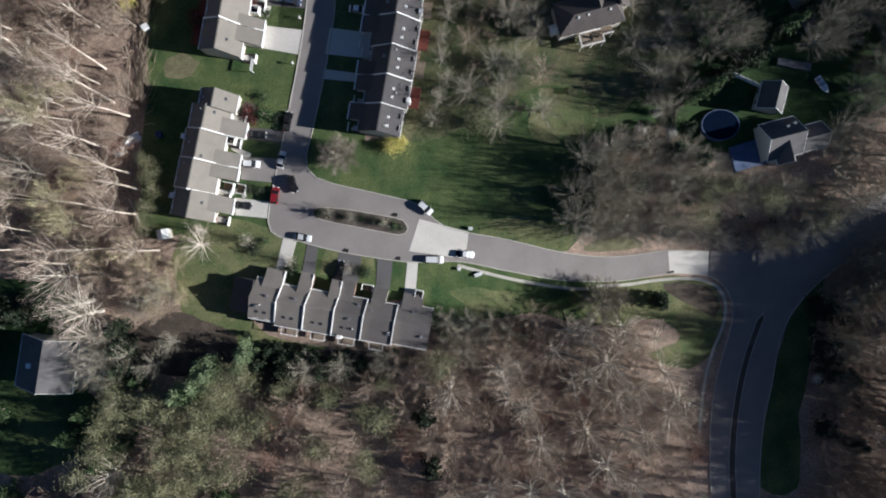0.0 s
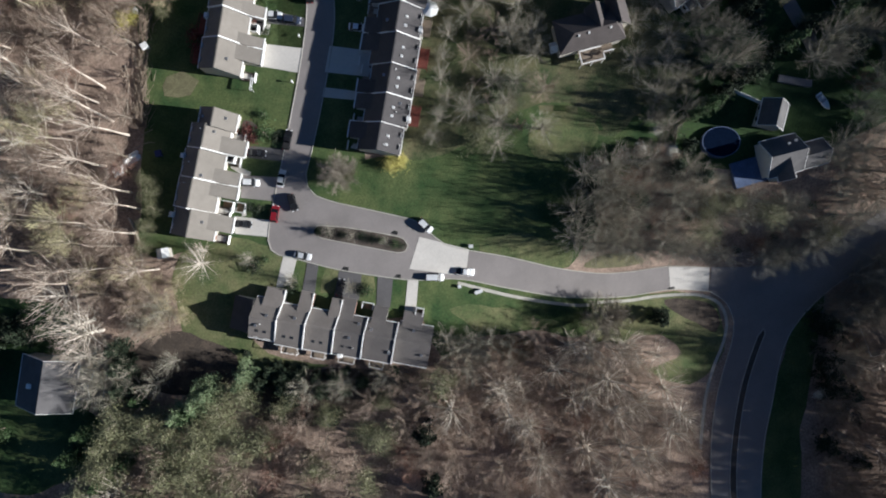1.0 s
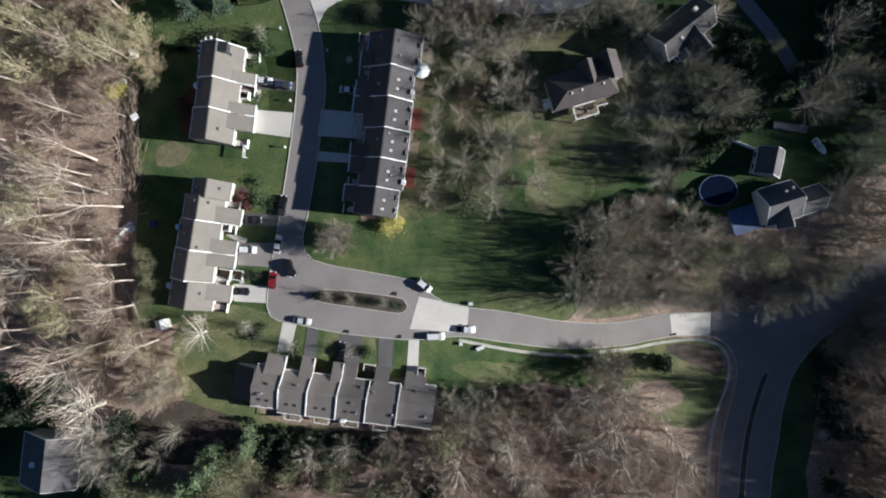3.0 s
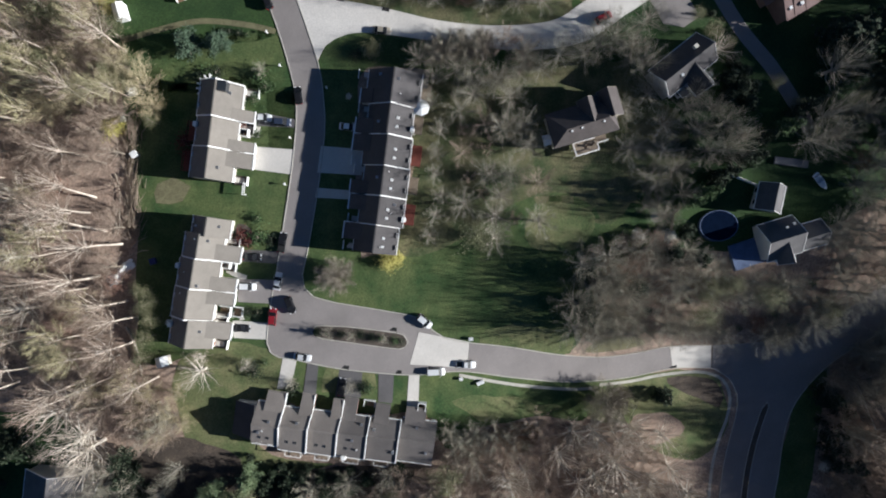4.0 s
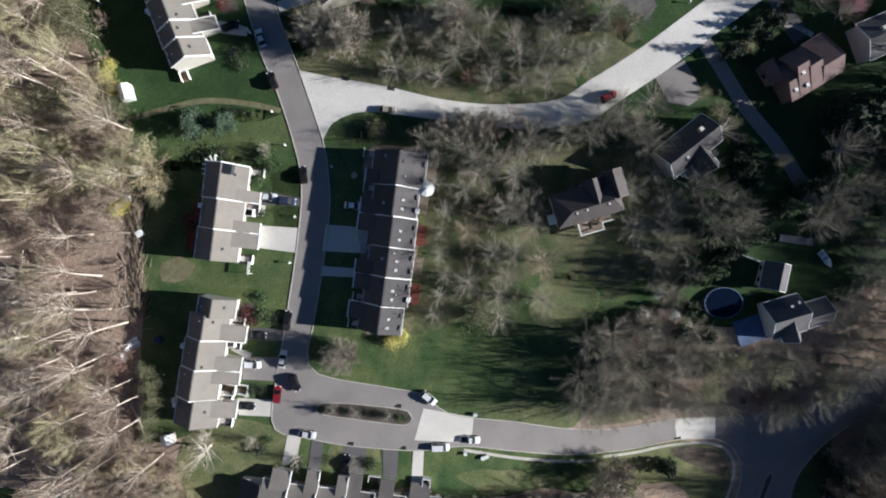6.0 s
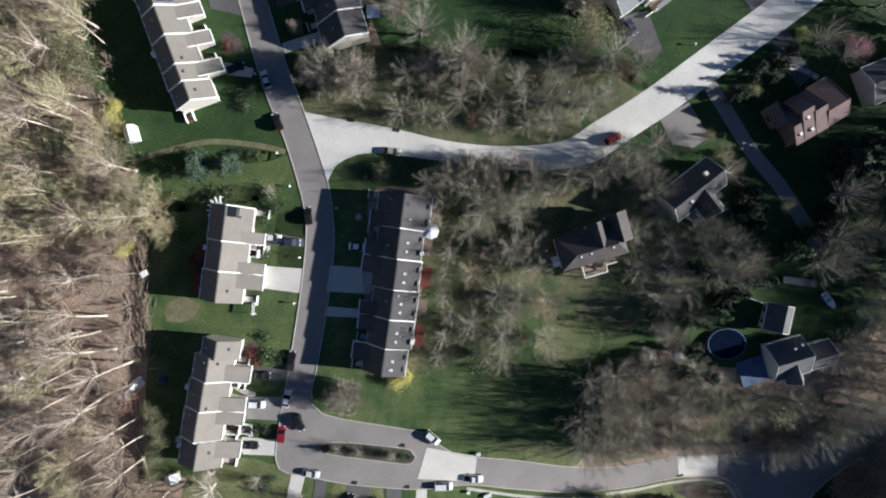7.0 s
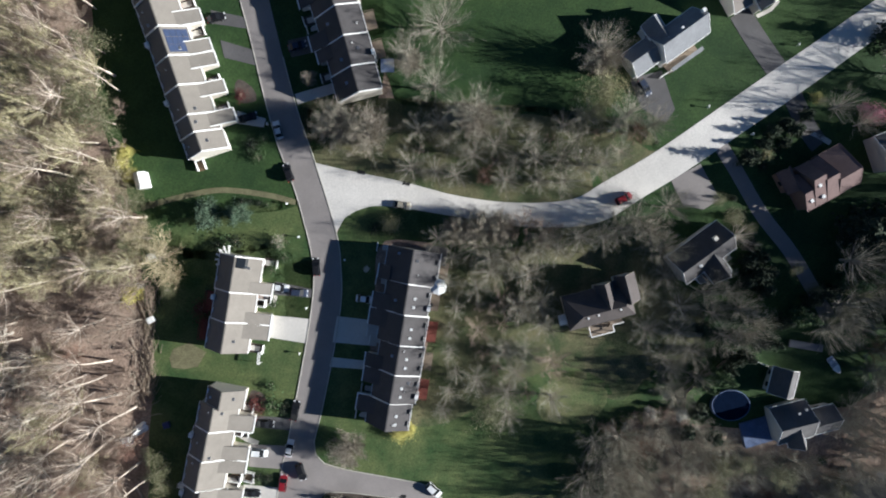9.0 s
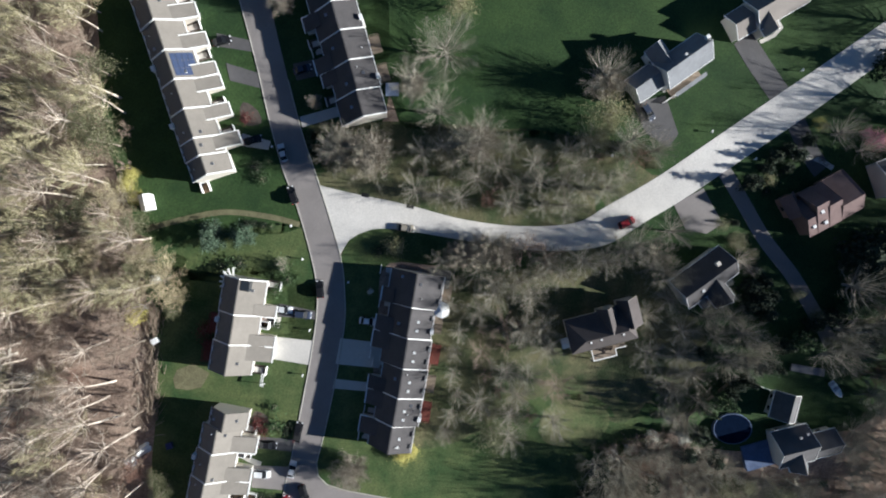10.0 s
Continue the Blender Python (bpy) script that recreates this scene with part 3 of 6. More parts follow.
_tan = "townhouse with tan shingle roof and white party wall copings"
for i, (x, y, w, bk, fr, g, cap) in enumerate([
        (-48.6, 63.75, 8.2, 4.6, 5.0, [(-3.95, -1.45, 7.9)], (False, True)),
        (-49.85, 56.3, 6.9, 4.5, 4.8, [(-3.4, -1.0, 8.6)], (True, False)),
        (-51.05, 49.35, 7.2, 4.9, 4.6, [(0.1, 3.55, 8.6)], (False, True))]):
    townhouse(x, y, -10, w, bk, fr, g, ROOF_TAN, cap=(i < 2, True), label=_tan, group="street terrace", seed=i + 1, deck=(4.5, 2.6, DECKRED) if i else None)
for i, (x, y, w, bk, fr, g) in enumerate([
        (-52.2, 34.9, 4.4, 4.3, 4.2, []),
        (-54.3, 30.6, 5.8, 4.4, 4.4, [(-2.6, 0.9, 8.3)]),
        (-55.9, 24.3, 6.7, 4.5, 4.6, [(-3.25, -0.2, 8.5)]),
        (-57.65, 17.5, 7.0, 4.4, 4.8, [(0.6, 3.4, 8.9)]),
        (-58.1, 10.7, 6.6, 5.0, 4.7, [(-0.6, 3.1, 8.3)])]):
    townhouse(x, y, -11.5, w, bk, fr, g, ROOF_TAN, cap=(0 < i < 4, False), label=_tan, group="court terrace", seed=i + 10)
for i, (x, y, w, bk, fr, g) in enumerate([
        (-8.65, 65.0, 7.9, 6.2, 6.3, [(0.8, 3.9, 7.6)]),
        (-9.9, 57.6, 7.05, 5.3, 5.4, [(0.0, 3.4, 8.0)]),
        (-10.85, 50.6, 7.05, 5.4, 5.8, [(-3.4, 0.4, 8.4)]),
        (-12.0, 43.7, 6.9, 5.6, 5.0, [(0.4, 3.3, 7.8)]),
        (-13.25, 37.0, 6.7, 5.6, 5.0, [(-3.2, 0.2, 7.6)]),
        (-14.55, 30.5, 6.5, 5.1, 5.2, [(-3.1, 0.6, 7.9)])]):
    townhouse(x, y, 170, w, bk, fr, g, ROOF_GREY, top=7.2, eave_b=3.9, eave_f=2.6, cap=(i > 0, False), label="townhouse with grey-brown shingle roof shaded by bare trees", group="east terrace", seed=i + 20, deck=(4.8, 2.4, DECKRED) if i in (2, 4) else (4.0, 2.2, DECKWOOD) if i < 5 else None)
for i, (x, y, w, g, fr) in enumerate([
        (-42.1, -11.6, 6.4, [(-3.1, 1.2, 7.0)], 4.6),
        (-35.6, -12.4, 6.7, [(-3.3, -0.4, 7.0)], 3.6),
        (-28.9, -13.7, 6.8, [(-3.3, -1.0, 6.6)], 3.6),
        (-22.2, -15.0, 6.9, [(0.2, 3.3, 7.2)], 3.6),
        (-15.1, -16.4, 7.2, [(-0.4, 2.9, 6.6)], 3.6),
        (-7.2, -17.6, 8.5, [(-1.2, 3.5, 6.2)], 3.8)]):
    # the three east units get the darker roof in place of tree shade
    townhouse(x, y, 79.4, w, 6.0 if i else 5.0, fr, g, ROOF_WARM if i < 3 else ROOF_SHADE, top=6.8 if i else 6.5, eave_b=5.0 if i else 4.4, cap=(i < 5 and i > 0 or i == 0, False), label="townhouse with weathered grey shingle roof and white copings", group="lower terrace", seed=i + 30, fascia=False, wall=BRICKRED if i % 2 else None, skylights=2 if i in (0, 1, 2, 3) else 0, deck=(3.4 + 0.5 * (i % 2), 2.2, DECKWOOD) if 0 < i < 5 else None, rail_white=True)
for i, (x, y, w, g) in enumerate([
        (-68.5, 134.6, 6.8, [(-3.3, -0.4, 8.2)]),
        (-66.4, 128.1, 6.8, [(-3.3, -0.2, 8.2)]),
        (-64.2, 121.6, 6.8, [(-3.3, -0.3, 8.2)]),
        (-62.15, 115.2, 6.7, [(-3.3, -0.5, 8.1)]),
        (-60.25, 108.8, 6.7, [(0.3, 3.3, 8.3)]),
        (-58.3, 102.35, 6.7, [(0.5, 3.3, 8.3)]),
        (-56.75, 97.2, 3.9, [(-1.0, 1.9, 8.4)]),
        (-55.2, 93.2, 4.4, [])]):
    th = townhouse(x, y, 18, w, 4.6, 4.6, g, ROOF_TAN, cap=(True, False), label=_tan if i != 3 else "townhouse with tan shingle roof carrying solar panels", group="upper terrace", seed=i + 40, rakes=True)
    if i == 3:
        for r in range(4):
            for c in range(3):
                bm = bmesh.new()
                x0 = 0.5 + r * 0.98
                s = (7.2 - 2.9) / 4.6
                profile(bm, [(x0, 7.2 - s * x0 + 0.16), (x0 + 0.92, 7.2 - s * (x0 + 0.92) + 0.16), (x0 + 0.92, 7.2 - s * (x0 + 0.92) + 0.08), (x0, 7.2 - s * x0 + 0.08)], -2.6 + c * 1.75, -2.6 + c * 1.75 + 1.68)
                part("solar_panel", bm, SOLAR, th, "blue solar panel")
for i, (x, y, w, g) in enumerate([
        (-27.6, 132.3, 6.5, []),
        (-25.7, 126.0, 6.5, [(-3.2, 0.0, 8.0)]),
        (-23.75, 119.6, 6.7, [(0.0, 3.3, 8.2)]),
        (-21.95, 113.1, 6.7, [(-3.2, -0.4, 7.6)]),
        (-20.5, 106.8, 6.0, [])]):
    townhouse(x, y, 195, w, 5.1, 5.6, g, ROOF_GREY, top=7.1, eave_b=4.8, eave_f=2.7, cap=(True, i == 4), label="townhouse with dark grey shingle roof and white copings", group="upper street terrace", seed=i + 50, deck=(4.0, 2.5, DECKWOOD) if i in (2, 3) else None)


def plate(bm, pts, thick):
    """A flat piece of roof of the given corners, thick metres deep."""
    up = [bm.verts.new(q) for q in pts]
    dn = [bm.verts.new((q[0], q[1], q[2] - thick)) for q in pts]
    bm.faces.new(up), bm.faces.new(dn[::-1])
    k = len(pts)
    for i in range(k):
        bm.faces.new((up[i], dn[i], dn[(i + 1) % k], up[(i + 1) % k]))
    bmesh.ops.recalc_face_normals(bm, faces=bm.faces)


def block(th, way, e0, e1, s0, s1, eave, top, roof, wall, ridge=None, hip=(0.0, 0.0), verge=WHITE):
    """A roofed part of a house: its ridge runs along the local axis way from e0 to e1, with eaves at s0 and s1 across it."""
    ridge = (s0 + s1) / 2 if ridge is None else ridge
    at = (lambda p, q, z: (p, q, z)) if way == "x" else (lambda p, q, z: (q, p, z))
    bm = bmesh.new()
    a, b, c, d = e0 + 0.4, e1 - 0.4, s0 + 0.4, s1 - 0.4
    lift = eave - 0.1
    rows = []
    for p in (a, b):
        inset = hip[0] if p == a else hip[1]
        prow = [at(p, c, -3), at(p, d, -3), at(p, d, lift)] + ([] if inset else [at(p, ridge, top - 0.35)]) + [at(p, c, lift)]
        rows.append([bm.verts.new(q) for q in prow])
    for r in rows:
        bm.faces.new(r)
    r, q = rows
    bm.faces.new((r[0], r[-1], q[-1], q[0])), bm.faces.new((r[1], r[2], q[2], q[1])), bm.faces.new((r[0], r[1], q[1], q[0]))
    bmesh.ops.recalc_face_normals(bm, faces=bm.faces)
    body = part("wall", bm, wall, th)
    r0, r1 = e0 + hip[0], e1 - hip[1]
    for sd in (s0, s1):
        bm = bmesh.new()
        plate(bm, [at(e0, sd, eave), at(e1, sd, eave), at(r1, ridge, top), at(r0, ridge, top)], 0.22)
        part("roof_slope", bm, roof, body, "shingled roof slope")
        bm = bmesh.new()
        out = 0.14 if sd > ridge else -0.14
        lo, hi = at(e0, min(sd, sd + out), 0), at(e1, max(sd, sd + out), 0)
        slab(bm, min(lo[0], hi[0]), max(lo[0], hi[0]), min(lo[1], hi[1]), max(lo[1], hi[1]), eave - 0.28, eave - 0.02)
        part("gutter", bm, verge, body, "roof gutter")
    for ed, rr, inset in ((e0, r0, hip[0]), (e1, r1, hip[1])):
        if inset:
            bm = bmesh.new()
            plate(bm, [at(ed, s0, eave), at(ed, s1, eave), at(rr, ridge, top)], 0.22)
            part("hip_slope", bm, roof, body, "shingled hip slope")
        else:
            out = 0.07 if ed == e1 else -0.07
            for sd in (s0, s1):
                bm = bmesh.new()
                p0, p1 = min(ed, ed + out), max(ed, ed + out)
                ring = [(sd, eave + 0.05), (ridge, top + 0.06), (ridge, top - 0.26), (sd, eave - 0.26)]
                fa = [bm.verts.new(at(p0, q, z)) for q, z in ring]
                fb = [bm.verts.new(at(p1, q, z)) for q, z in ring]
                bm.faces.new(fa), bm.faces.new(fb[::-1])
                for k in range(4):
                    bm.faces.new((fa[k], fb[k], fb[(k + 1) % 4], fa[(k + 1) % 4]))
                bmesh.ops.recalc_face_normals(bm, faces=bm.faces)
                part("rake_board", bm, verge, body, "rake board")
    n = max(1, int((e1 - e0) / 3.2))
    for i in range(n):
        p = a + (b - a) * (i + 0.5) / n
        for sd, out in ((c, -0.06), (d, 0.06)):
            bm = bmesh.new()
            lo, hi = at(p - 0.55, min(sd, sd + out), 0), at(p + 0.55, max(sd, sd + out), 0)
            slab(bm, min(lo[0], hi[0]), max(lo[0], hi[0]), min(lo[1], hi[1]), max(lo[1], hi[1]), eave - 2.2, eave - 0.9)
            part("window", bm, GLASS, body, "dark glass window")
    return body


def roof_box(th, name, x, y, z, size, mat, label):
    bm = bmesh.new()
    slab(bm, x - size / 2, x + size / 2, y - size / 2, y + size / 2, z - 0.8, z + 0.3)
    part(name, bevelled(bm, 0.05), mat, th, label)


def house(x, y, rz, label):
    return thing("house", x, y, rz, label, "house", "detached houses")


# dark hipped house with two cross gables and a furnished deck
_hh = house(34.3, 55.2, 14, "detached house with dark brown hipped roof among bare trees")
block(_hh, "x", -7.7, 8.1, -3.8, 4.2, 4.4, 8.0, ROOF_UMBER, SIDING, -0.9, (3.3, 2.6), ROOF_UMBER)
block(_hh, "y", -0.8, 5.0, 0.2, 5.2, 4.8, 8.2, ROOF_UMBER, SIDING, 1.9, verge=ROOF_TAN)
block(_hh, "y", -0.8, 5.8, 5.2, 10.0, 4.4, 8.0, ROOF_UMBER, SIDING, 6.8, verge=ROOF_TAN)
block(_hh, "x", -9.3, -7.6, -2.4, -0.2, 2.6, 3.6, WHITE, SIDING)
bm = bmesh.new()
slab(bm, -3.0, 2.7, -7.0, -3.5, 1.9, 2.1)
_d = part("deck", bm, DECKWOOD, _hh, "weathered timber deck")
bm = bmesh.new()
slab(bm, 2.72, 5.3, -5.4, -3.5, 1.9, 2.1)
part("deck_step", bm, DECKWOOD, _d, "lower corner of the deck")
for _x0, _x1, _y0, _y1 in ((-3.0, 2.7, -7.0, -6.78), (-3.0, -2.8, -6.78, -3.6), (2.5, 2.7, -6.78, -5.4), (2.7, 5.3, -5.4, -5.2), (-3.0, 2.4, -4.0, -3.72)):
    bm = bmesh.new()
    slab(bm, _x0, _x1, _y0, _y1, 2.95, 3.1)
    part("rail", bm, WHITE, _d, "white deck rail")
for _x, _y in ((-2.9, -6.9), (-0.1, -6.9), (2.6, -6.9), (-2.9, -5.2), (5.2, -5.3)):
    bm = bmesh.new()
    slab(bm, _x - 0.08, _x + 0.08, _y - 0.08, _y + 0.08, -3.0, 2.95)
    part("post", bm, WHITE, _d)
for _x, _y in ((-3.4, -1.5), (-1.0, -1.4), (4.2, -1.4)):
    roof_box(_hh, "roof_vent", _x, _y, 7.4, 0.4, PLASTIC, "pale roof vent")

# grey house with a street gable and a small porch
_gh = house(59, 68, 36, "detached house with grey shingle roof and pale gables")
block(_gh, "x", -8.0, 6.2, -3.9, 4.0, 4.4, 8.0, ROOF_GREY, SIDING, -0.35)
block(_gh, "y", -7.6, -0.6, -2.8, 2.4, 4.2, 7.4, ROOF_GREY, SIDING, 0.2)
block(_gh, "y", -6.0, -3.2, -5.0, -2.9, 3.2, 4.8, ROOF_TAN, WHITE)
roof_box(_gh, "roof_vent", -3.6, -1.6, 6.9, 0.6, PLASTIC, "white roof vent")
roof_box(_gh, "chimney", 2.5, 1.6, 7.6, 0.9, SIDING, "pale boxed chimney")

# red-brown house with a stepped ridge
_bh = house(87, 83, 29, "detached house with stepped red-brown shingle roof")
block(_bh, "x", -6.7, -4.4, -3.5, 5.2, 4.2, 7.0, ROOF_BROWN, BRICKRED, 0.9, verge=ROOF_BROWN)
block(_bh, "x", -4.4, -1.4, -3.55, 6.6, 4.2, 8.7, ROOF_BROWN, BRICKRED, 3.0, verge=ROOF_BROWN)
block(_bh, "x", -1.4, 1.8, -3.6, 6.4, 4.2, 8.0, ROOF_BROWN, BRICKRED, 1.6, verge=ROOF_BROWN)
block(_bh, "x", 1.8, 7.4, -3.5, 6.6, 4.2, 7.1, ROOF_BROWN, BRICKRED, -0.1, verge=ROOF_BROWN)
block(_bh, "y", 2.0, 7.6, -8.2, -4.6, 3.4, 5.6, ROOF_BROWN, BRICKRED, verge=ROOF_BROWN)
for _x, _y, _z in ((-3.2, 1.2, 7.4), (-2.7, -1.8, 5.7), (-5.4, -1.4, 5.6)):
    roof_box(_bh, "skylight", _x, _y, _z, 0.75, PLASTIC, "white domed skylight")

# slate-roofed house beside the pool
_ph = house(84, 27, 14, "detached house with slate-grey roof beside a pool")
block(_ph, "x", -6.6, 2.3, -4.8, 4.4, 3.6, 7.6, ROOF_DARK, SIDING, 0.0)
block(_ph, "x", 2.3, 8.7, -4.6, 1.6, 3.5, 6.1, ROOF_DARK, SIDING, -1.7)
block(_ph, "y", -6.2, -0.6, -4.2, 0.2, 3.5, 6.8, ROOF_DARK, SIDING, -1.9)
for _x, _y, _z in ((1.2, 2.6, 5.2), (-0.8, 2.2, 5.5)):
    roof_box(_ph, "roof_vent", _x, _y, _z, 0.6, STEEL, "grey box roof vent")
_gr = thing("garage", 79.5, 36.2, -14, "small garage with charcoal gable roof", "garage")
block(_gr, "y", -3.3, 3.3, -3.2, 3.2, 3.0, 5.9, ROOF_DARK, SIDING)
_sh = house(52, 116, 35, "detached house with slate-grey roof and a paved forecourt")
block(_sh, "x", -5.2, 6.9, -3.1, 3.9, 4.7, 8.5, ROOF_SLATE, WHITE, 0.4)
block(_sh, "x", -12.0, -5.2, -1.8, 4.5, 3.5, 6.0, ROOF_SLATE, WHITE, 1.4)
block(_sh, "y", 1.5, 7.2, -5.0, -0.4, 4.4, 7.4, ROOF_SLATE, WHITE)
for _x in (-3.6, -1.0, 1.6, 4.2):
    bm = bmesh.new()
    slab(bm, _x - 0.1, _x + 0.1, -5.3, -5.1, -0.5, 2.6)
    part("porch_post", bm, WHITE, _sh, "white porch post")
bm = bmesh.new()
slab(bm, -4.0, 4.6, -5.4, -2.8, -0.6, 0.25)
part("porch", bm, DECKWOOD, _sh, "dark timber porch")
bm = bmesh.new()
plate(bm, [(-4.0, -5.5, 2.6), (4.6, -5.5, 2.6), (4.6, -4.6, 2.9), (-4.0, -4.6, 2.9)], 0.16)
part("porch_roof", bm, ROOF_SLATE, _sh, "narrow shingled porch roof")
roof_box(_sh, "roof_vent", 0.6, 1.2, 8.0, 0.5, PLASTIC, "white roof vent")
roof_box(_sh, "chimney", 6.6, 1.6, 8.2, 0.8, WHITE, "white boxed chimney")
_uh = house(72.5, 129.6, 30, "detached house with pale grey roof above the road")
block(_uh, "x", -5.0, 8.0, -3.8, 4.0, 4.4, 7.2, ROOF_WARM, SIDING)
block(_uh, "x", -9.8, -5.0, -3.2, 3.2, 3.4, 5.6, ROOF_WARM, SIDING)
block(_uh, "y", -5.6, 0.0, -4.6, -0.4, 4.0, 6.4, ROOF_WARM, SIDING)
roof_box(_uh, "chimney", 3.0, 1.0, 7.0, 0.8, SIDING, "pale boxed chimney")
_wh = house(-92, -27, 81, "detached house with broad blue-grey roof in shade")
block(_wh, "x", -5.6, 6.6, -6.0, 7.4, 4.4, 8.2, ROOF_DARK, SIDING, 0.0)
block(_wh, "y", -9.0, -5.0, -2.0, 4.6, 3.4, 5.2, ROOF_WARM, SIDING)
bm = bmesh.new()
slab(bm, -3.5, 5.5, -11.4, -9.0, 1.0, 1.2)
_d = part("deck", bm, DECKWOOD, _wh, "weathered timber deck")
bm = bmesh.new()
slab(bm, -3.5, 5.5, -11.5, -11.3, 2.0, 2.15)
part("rail", bm, WHITE, _d, "white deck rail")
for _x in (-3.4, -0.4, 2.6, 5.4):
    bm = bmesh.new()
    slab(bm, _x - 0.08, _x + 0.08, -11.48, -11.32, -2.5, 2.0)
    part("post", bm, WHITE, _d)
roof_box(_wh, "skylight", 0.0, 3.4, 6.6, 1.1, PLASTIC, "pale domed skylight")
_eh = house(112, -16, 20, "detached house half hidden by shaded trees")
block(_eh, "y", -7.0, 7.0, -4.5, 4.5, 4.6, 7.0, ROOF_DARK, SIDING)
roof_box(_eh, "chimney", 1.2, 3.0, 6.8, 0.9, BRICKRED, "brick chimney")
_fh = house(106, 92, 110, "detached house beside a pink flowering tree")
block(_fh, "y", -7.0, 7.0, -4.5, 4.5, 4.6, 7.0, ROOF_DARK, SIDING)
roof_box(_fh, "chimney", 1.2, 3.0, 6.8, 0.9, SIDING, "pale boxed chimney")
_sp = thing("screened_porch", -3.2, 67.4, -10, "dark-roofed screened porch behind the terrace", "porch")
block(_sp, "x", -2.4, 2.6, -2.0, 2.0, 2.7, 3.3, ROOF_DARK, BRICKRED, verge=ROOF_DARK)


# ---- parked cars ----
PAINTS = {}


def paint(name, colour, metal=0.1):
    if name not in PAINTS:
        PAINTS[name] = material(name + "_car_paint", colour, 0.42, 0.05, 0.8, 4.0, 0.0, metal=metal, spec=0.35)
    return PAINTS[name]


def car(x, y, rz, colour, rgb, form, label):
    """A parked vehicle, nose towards local +x. form: sedan, suv, van or pickup."""
    ln, wd, belt, top, c0, c1, r0, r1 = {
        "sedan": (4.35, 1.76, 0.86, 1.4, -1.75, 1.1, -0.95, 0.2), "suv": (4.2, 1.84, 1.0, 1.66, -2.02, 1.15, -1.6, 0.25),
        "van": (4.5, 1.9, 1.05, 1.78, -2.15, 1.4, -2.0, 0.6), "pickup": (4.9, 1.85, 1.0, 1.7, -0.7, 1.25, -0.35, 0.4)}[form]
    th = thing(form if form != "suv" else "car", x, y, rz, label, "car", "parked cars", z=gz(x, y) + 0.13)
    pt, h = paint(colour, rgb), wd / 2
    bm = bmesh.new()
    e = ln / 2
    side = [(-e, 0.42), (-e + 0.05, belt - 0.1), (-e + 0.3, belt), (c1 + 0.1, belt), (e - 0.35, belt - 0.14), (e - 0.02, belt - 0.36), (e, 0.42), (e - 0.25, 0.24), (-e + 0.25, 0.24)]
    profile(bm, side, -h, h)
    for v in bm.verts:
        if abs(v.co.x) > e - 0.4:
            v.co.y *= 0.88
    part("body", bevelled(bm, 0.07, 2), pt, th)
    bm = bmesh.new()
    hb, ht = h - 0.06, h - 0.26
    lo = [bm.verts.new(q) for q in ((c0, -hb, belt - 0.02), (c1, -hb, belt - 0.02), (c1, hb, belt - 0.02), (c0, hb, belt - 0.02))]
    hi = [bm.verts.new(q) for q in ((r0, -ht, top - 0.05), (r1, -ht, top - 0.05), (r1, ht, top - 0.05), (r0, ht, top - 0.05))]
    lo, hi = [v.co.copy() for v in lo], [v.co.copy() for v in hi]
    bm.free()
    for i, nm in enumerate(("side_window", "windscreen", "side_window", "rear_window")):
        bm = bmesh.new()
        quad = (lo[i], lo[(i + 1) % 4], hi[(i + 1) % 4], hi[i])
        a = [bm.verts.new(q) for q in quad]
        b = [bm.verts.new((q.x * 0.97, q.y * 0.95, q.z)) for q in quad]
        bm.faces.new(a), bm.faces.new(b[::-1])
        for k in range(4):
            bm.faces.new((a[k], b[k], b[(k + 1) % 4], a[(k + 1) % 4]))
        bmesh.ops.recalc_face_normals(bm, faces=bm.faces)
        part(nm, bm, CARGLASS, th, "dark tinted glass")
    bm = bmesh.new()
    slab(bm, r0 - 0.04, r1 + 0.06, -ht - 0.02, ht + 0.02, top - 0.09, top)
    part("roof", bevelled(bm, 0.04), pt, th)
    for s in (-1, 1):
        bm = bmesh.new()
        a = ((c0 + 0.02, s * hb, belt), (r0, s * (ht + 0.02), top - 0.06), (r0 + 0.12, s * (ht + 0.02), top - 0.06), (c0 + 0.16, s * hb, belt))
        vs = [bm.verts.new(q) for q in a] + [bm.verts.new((q[0], q[1] * 0.93, q[2])) for q in a]
        for f in ((0, 1, 2, 3), (7, 6, 5, 4), (0, 4, 5, 1), (1, 5, 6, 2), (2, 6, 7, 3), (3, 7, 4, 0)):
            bm.faces.new([vs[i] for i in f])
        bmesh.ops.recalc_face_normals(bm, faces=bm.faces)
        part("pillar", bm, pt, th)
    if form == "pickup":
        bm = bmesh.new()
        slab(bm, -e + 0.2, c0 - 0.15, -h + 0.2, h - 0.2, belt - 0.3, belt + 0.012)
        part("cargo_bed", bm, RUBBER, th, "black cargo bed")
    for sx in (-1, 1):
        for sy in (-1, 1):
            bm = bmesh.new()
            bmesh.ops.create_cone(bm, cap_ends=True, segments=14, radius1=0.33, radius2=0.33, depth=0.22, matrix=Matrix.Translation((sx * ln * 0.3, sy * (h - 0.08), 0.3)) @ Matrix.Rotation(math.pi / 2, 4, "X"))
            wh = part("wheel", bm, RUBBER, th, "black tyre")
            bm = bmesh.new()
            bmesh.ops.create_cone(bm, cap_ends=True, segments=10, radius1=0.2, radius2=0.17, depth=0.05, matrix=Matrix.Translation((sx * ln * 0.3, sy * (h + 0.04), 0.3)) @ Matrix.Rotation(math.pi / 2, 4, "X"))
            part("rim", bm, STEEL, wh, "steel rim")
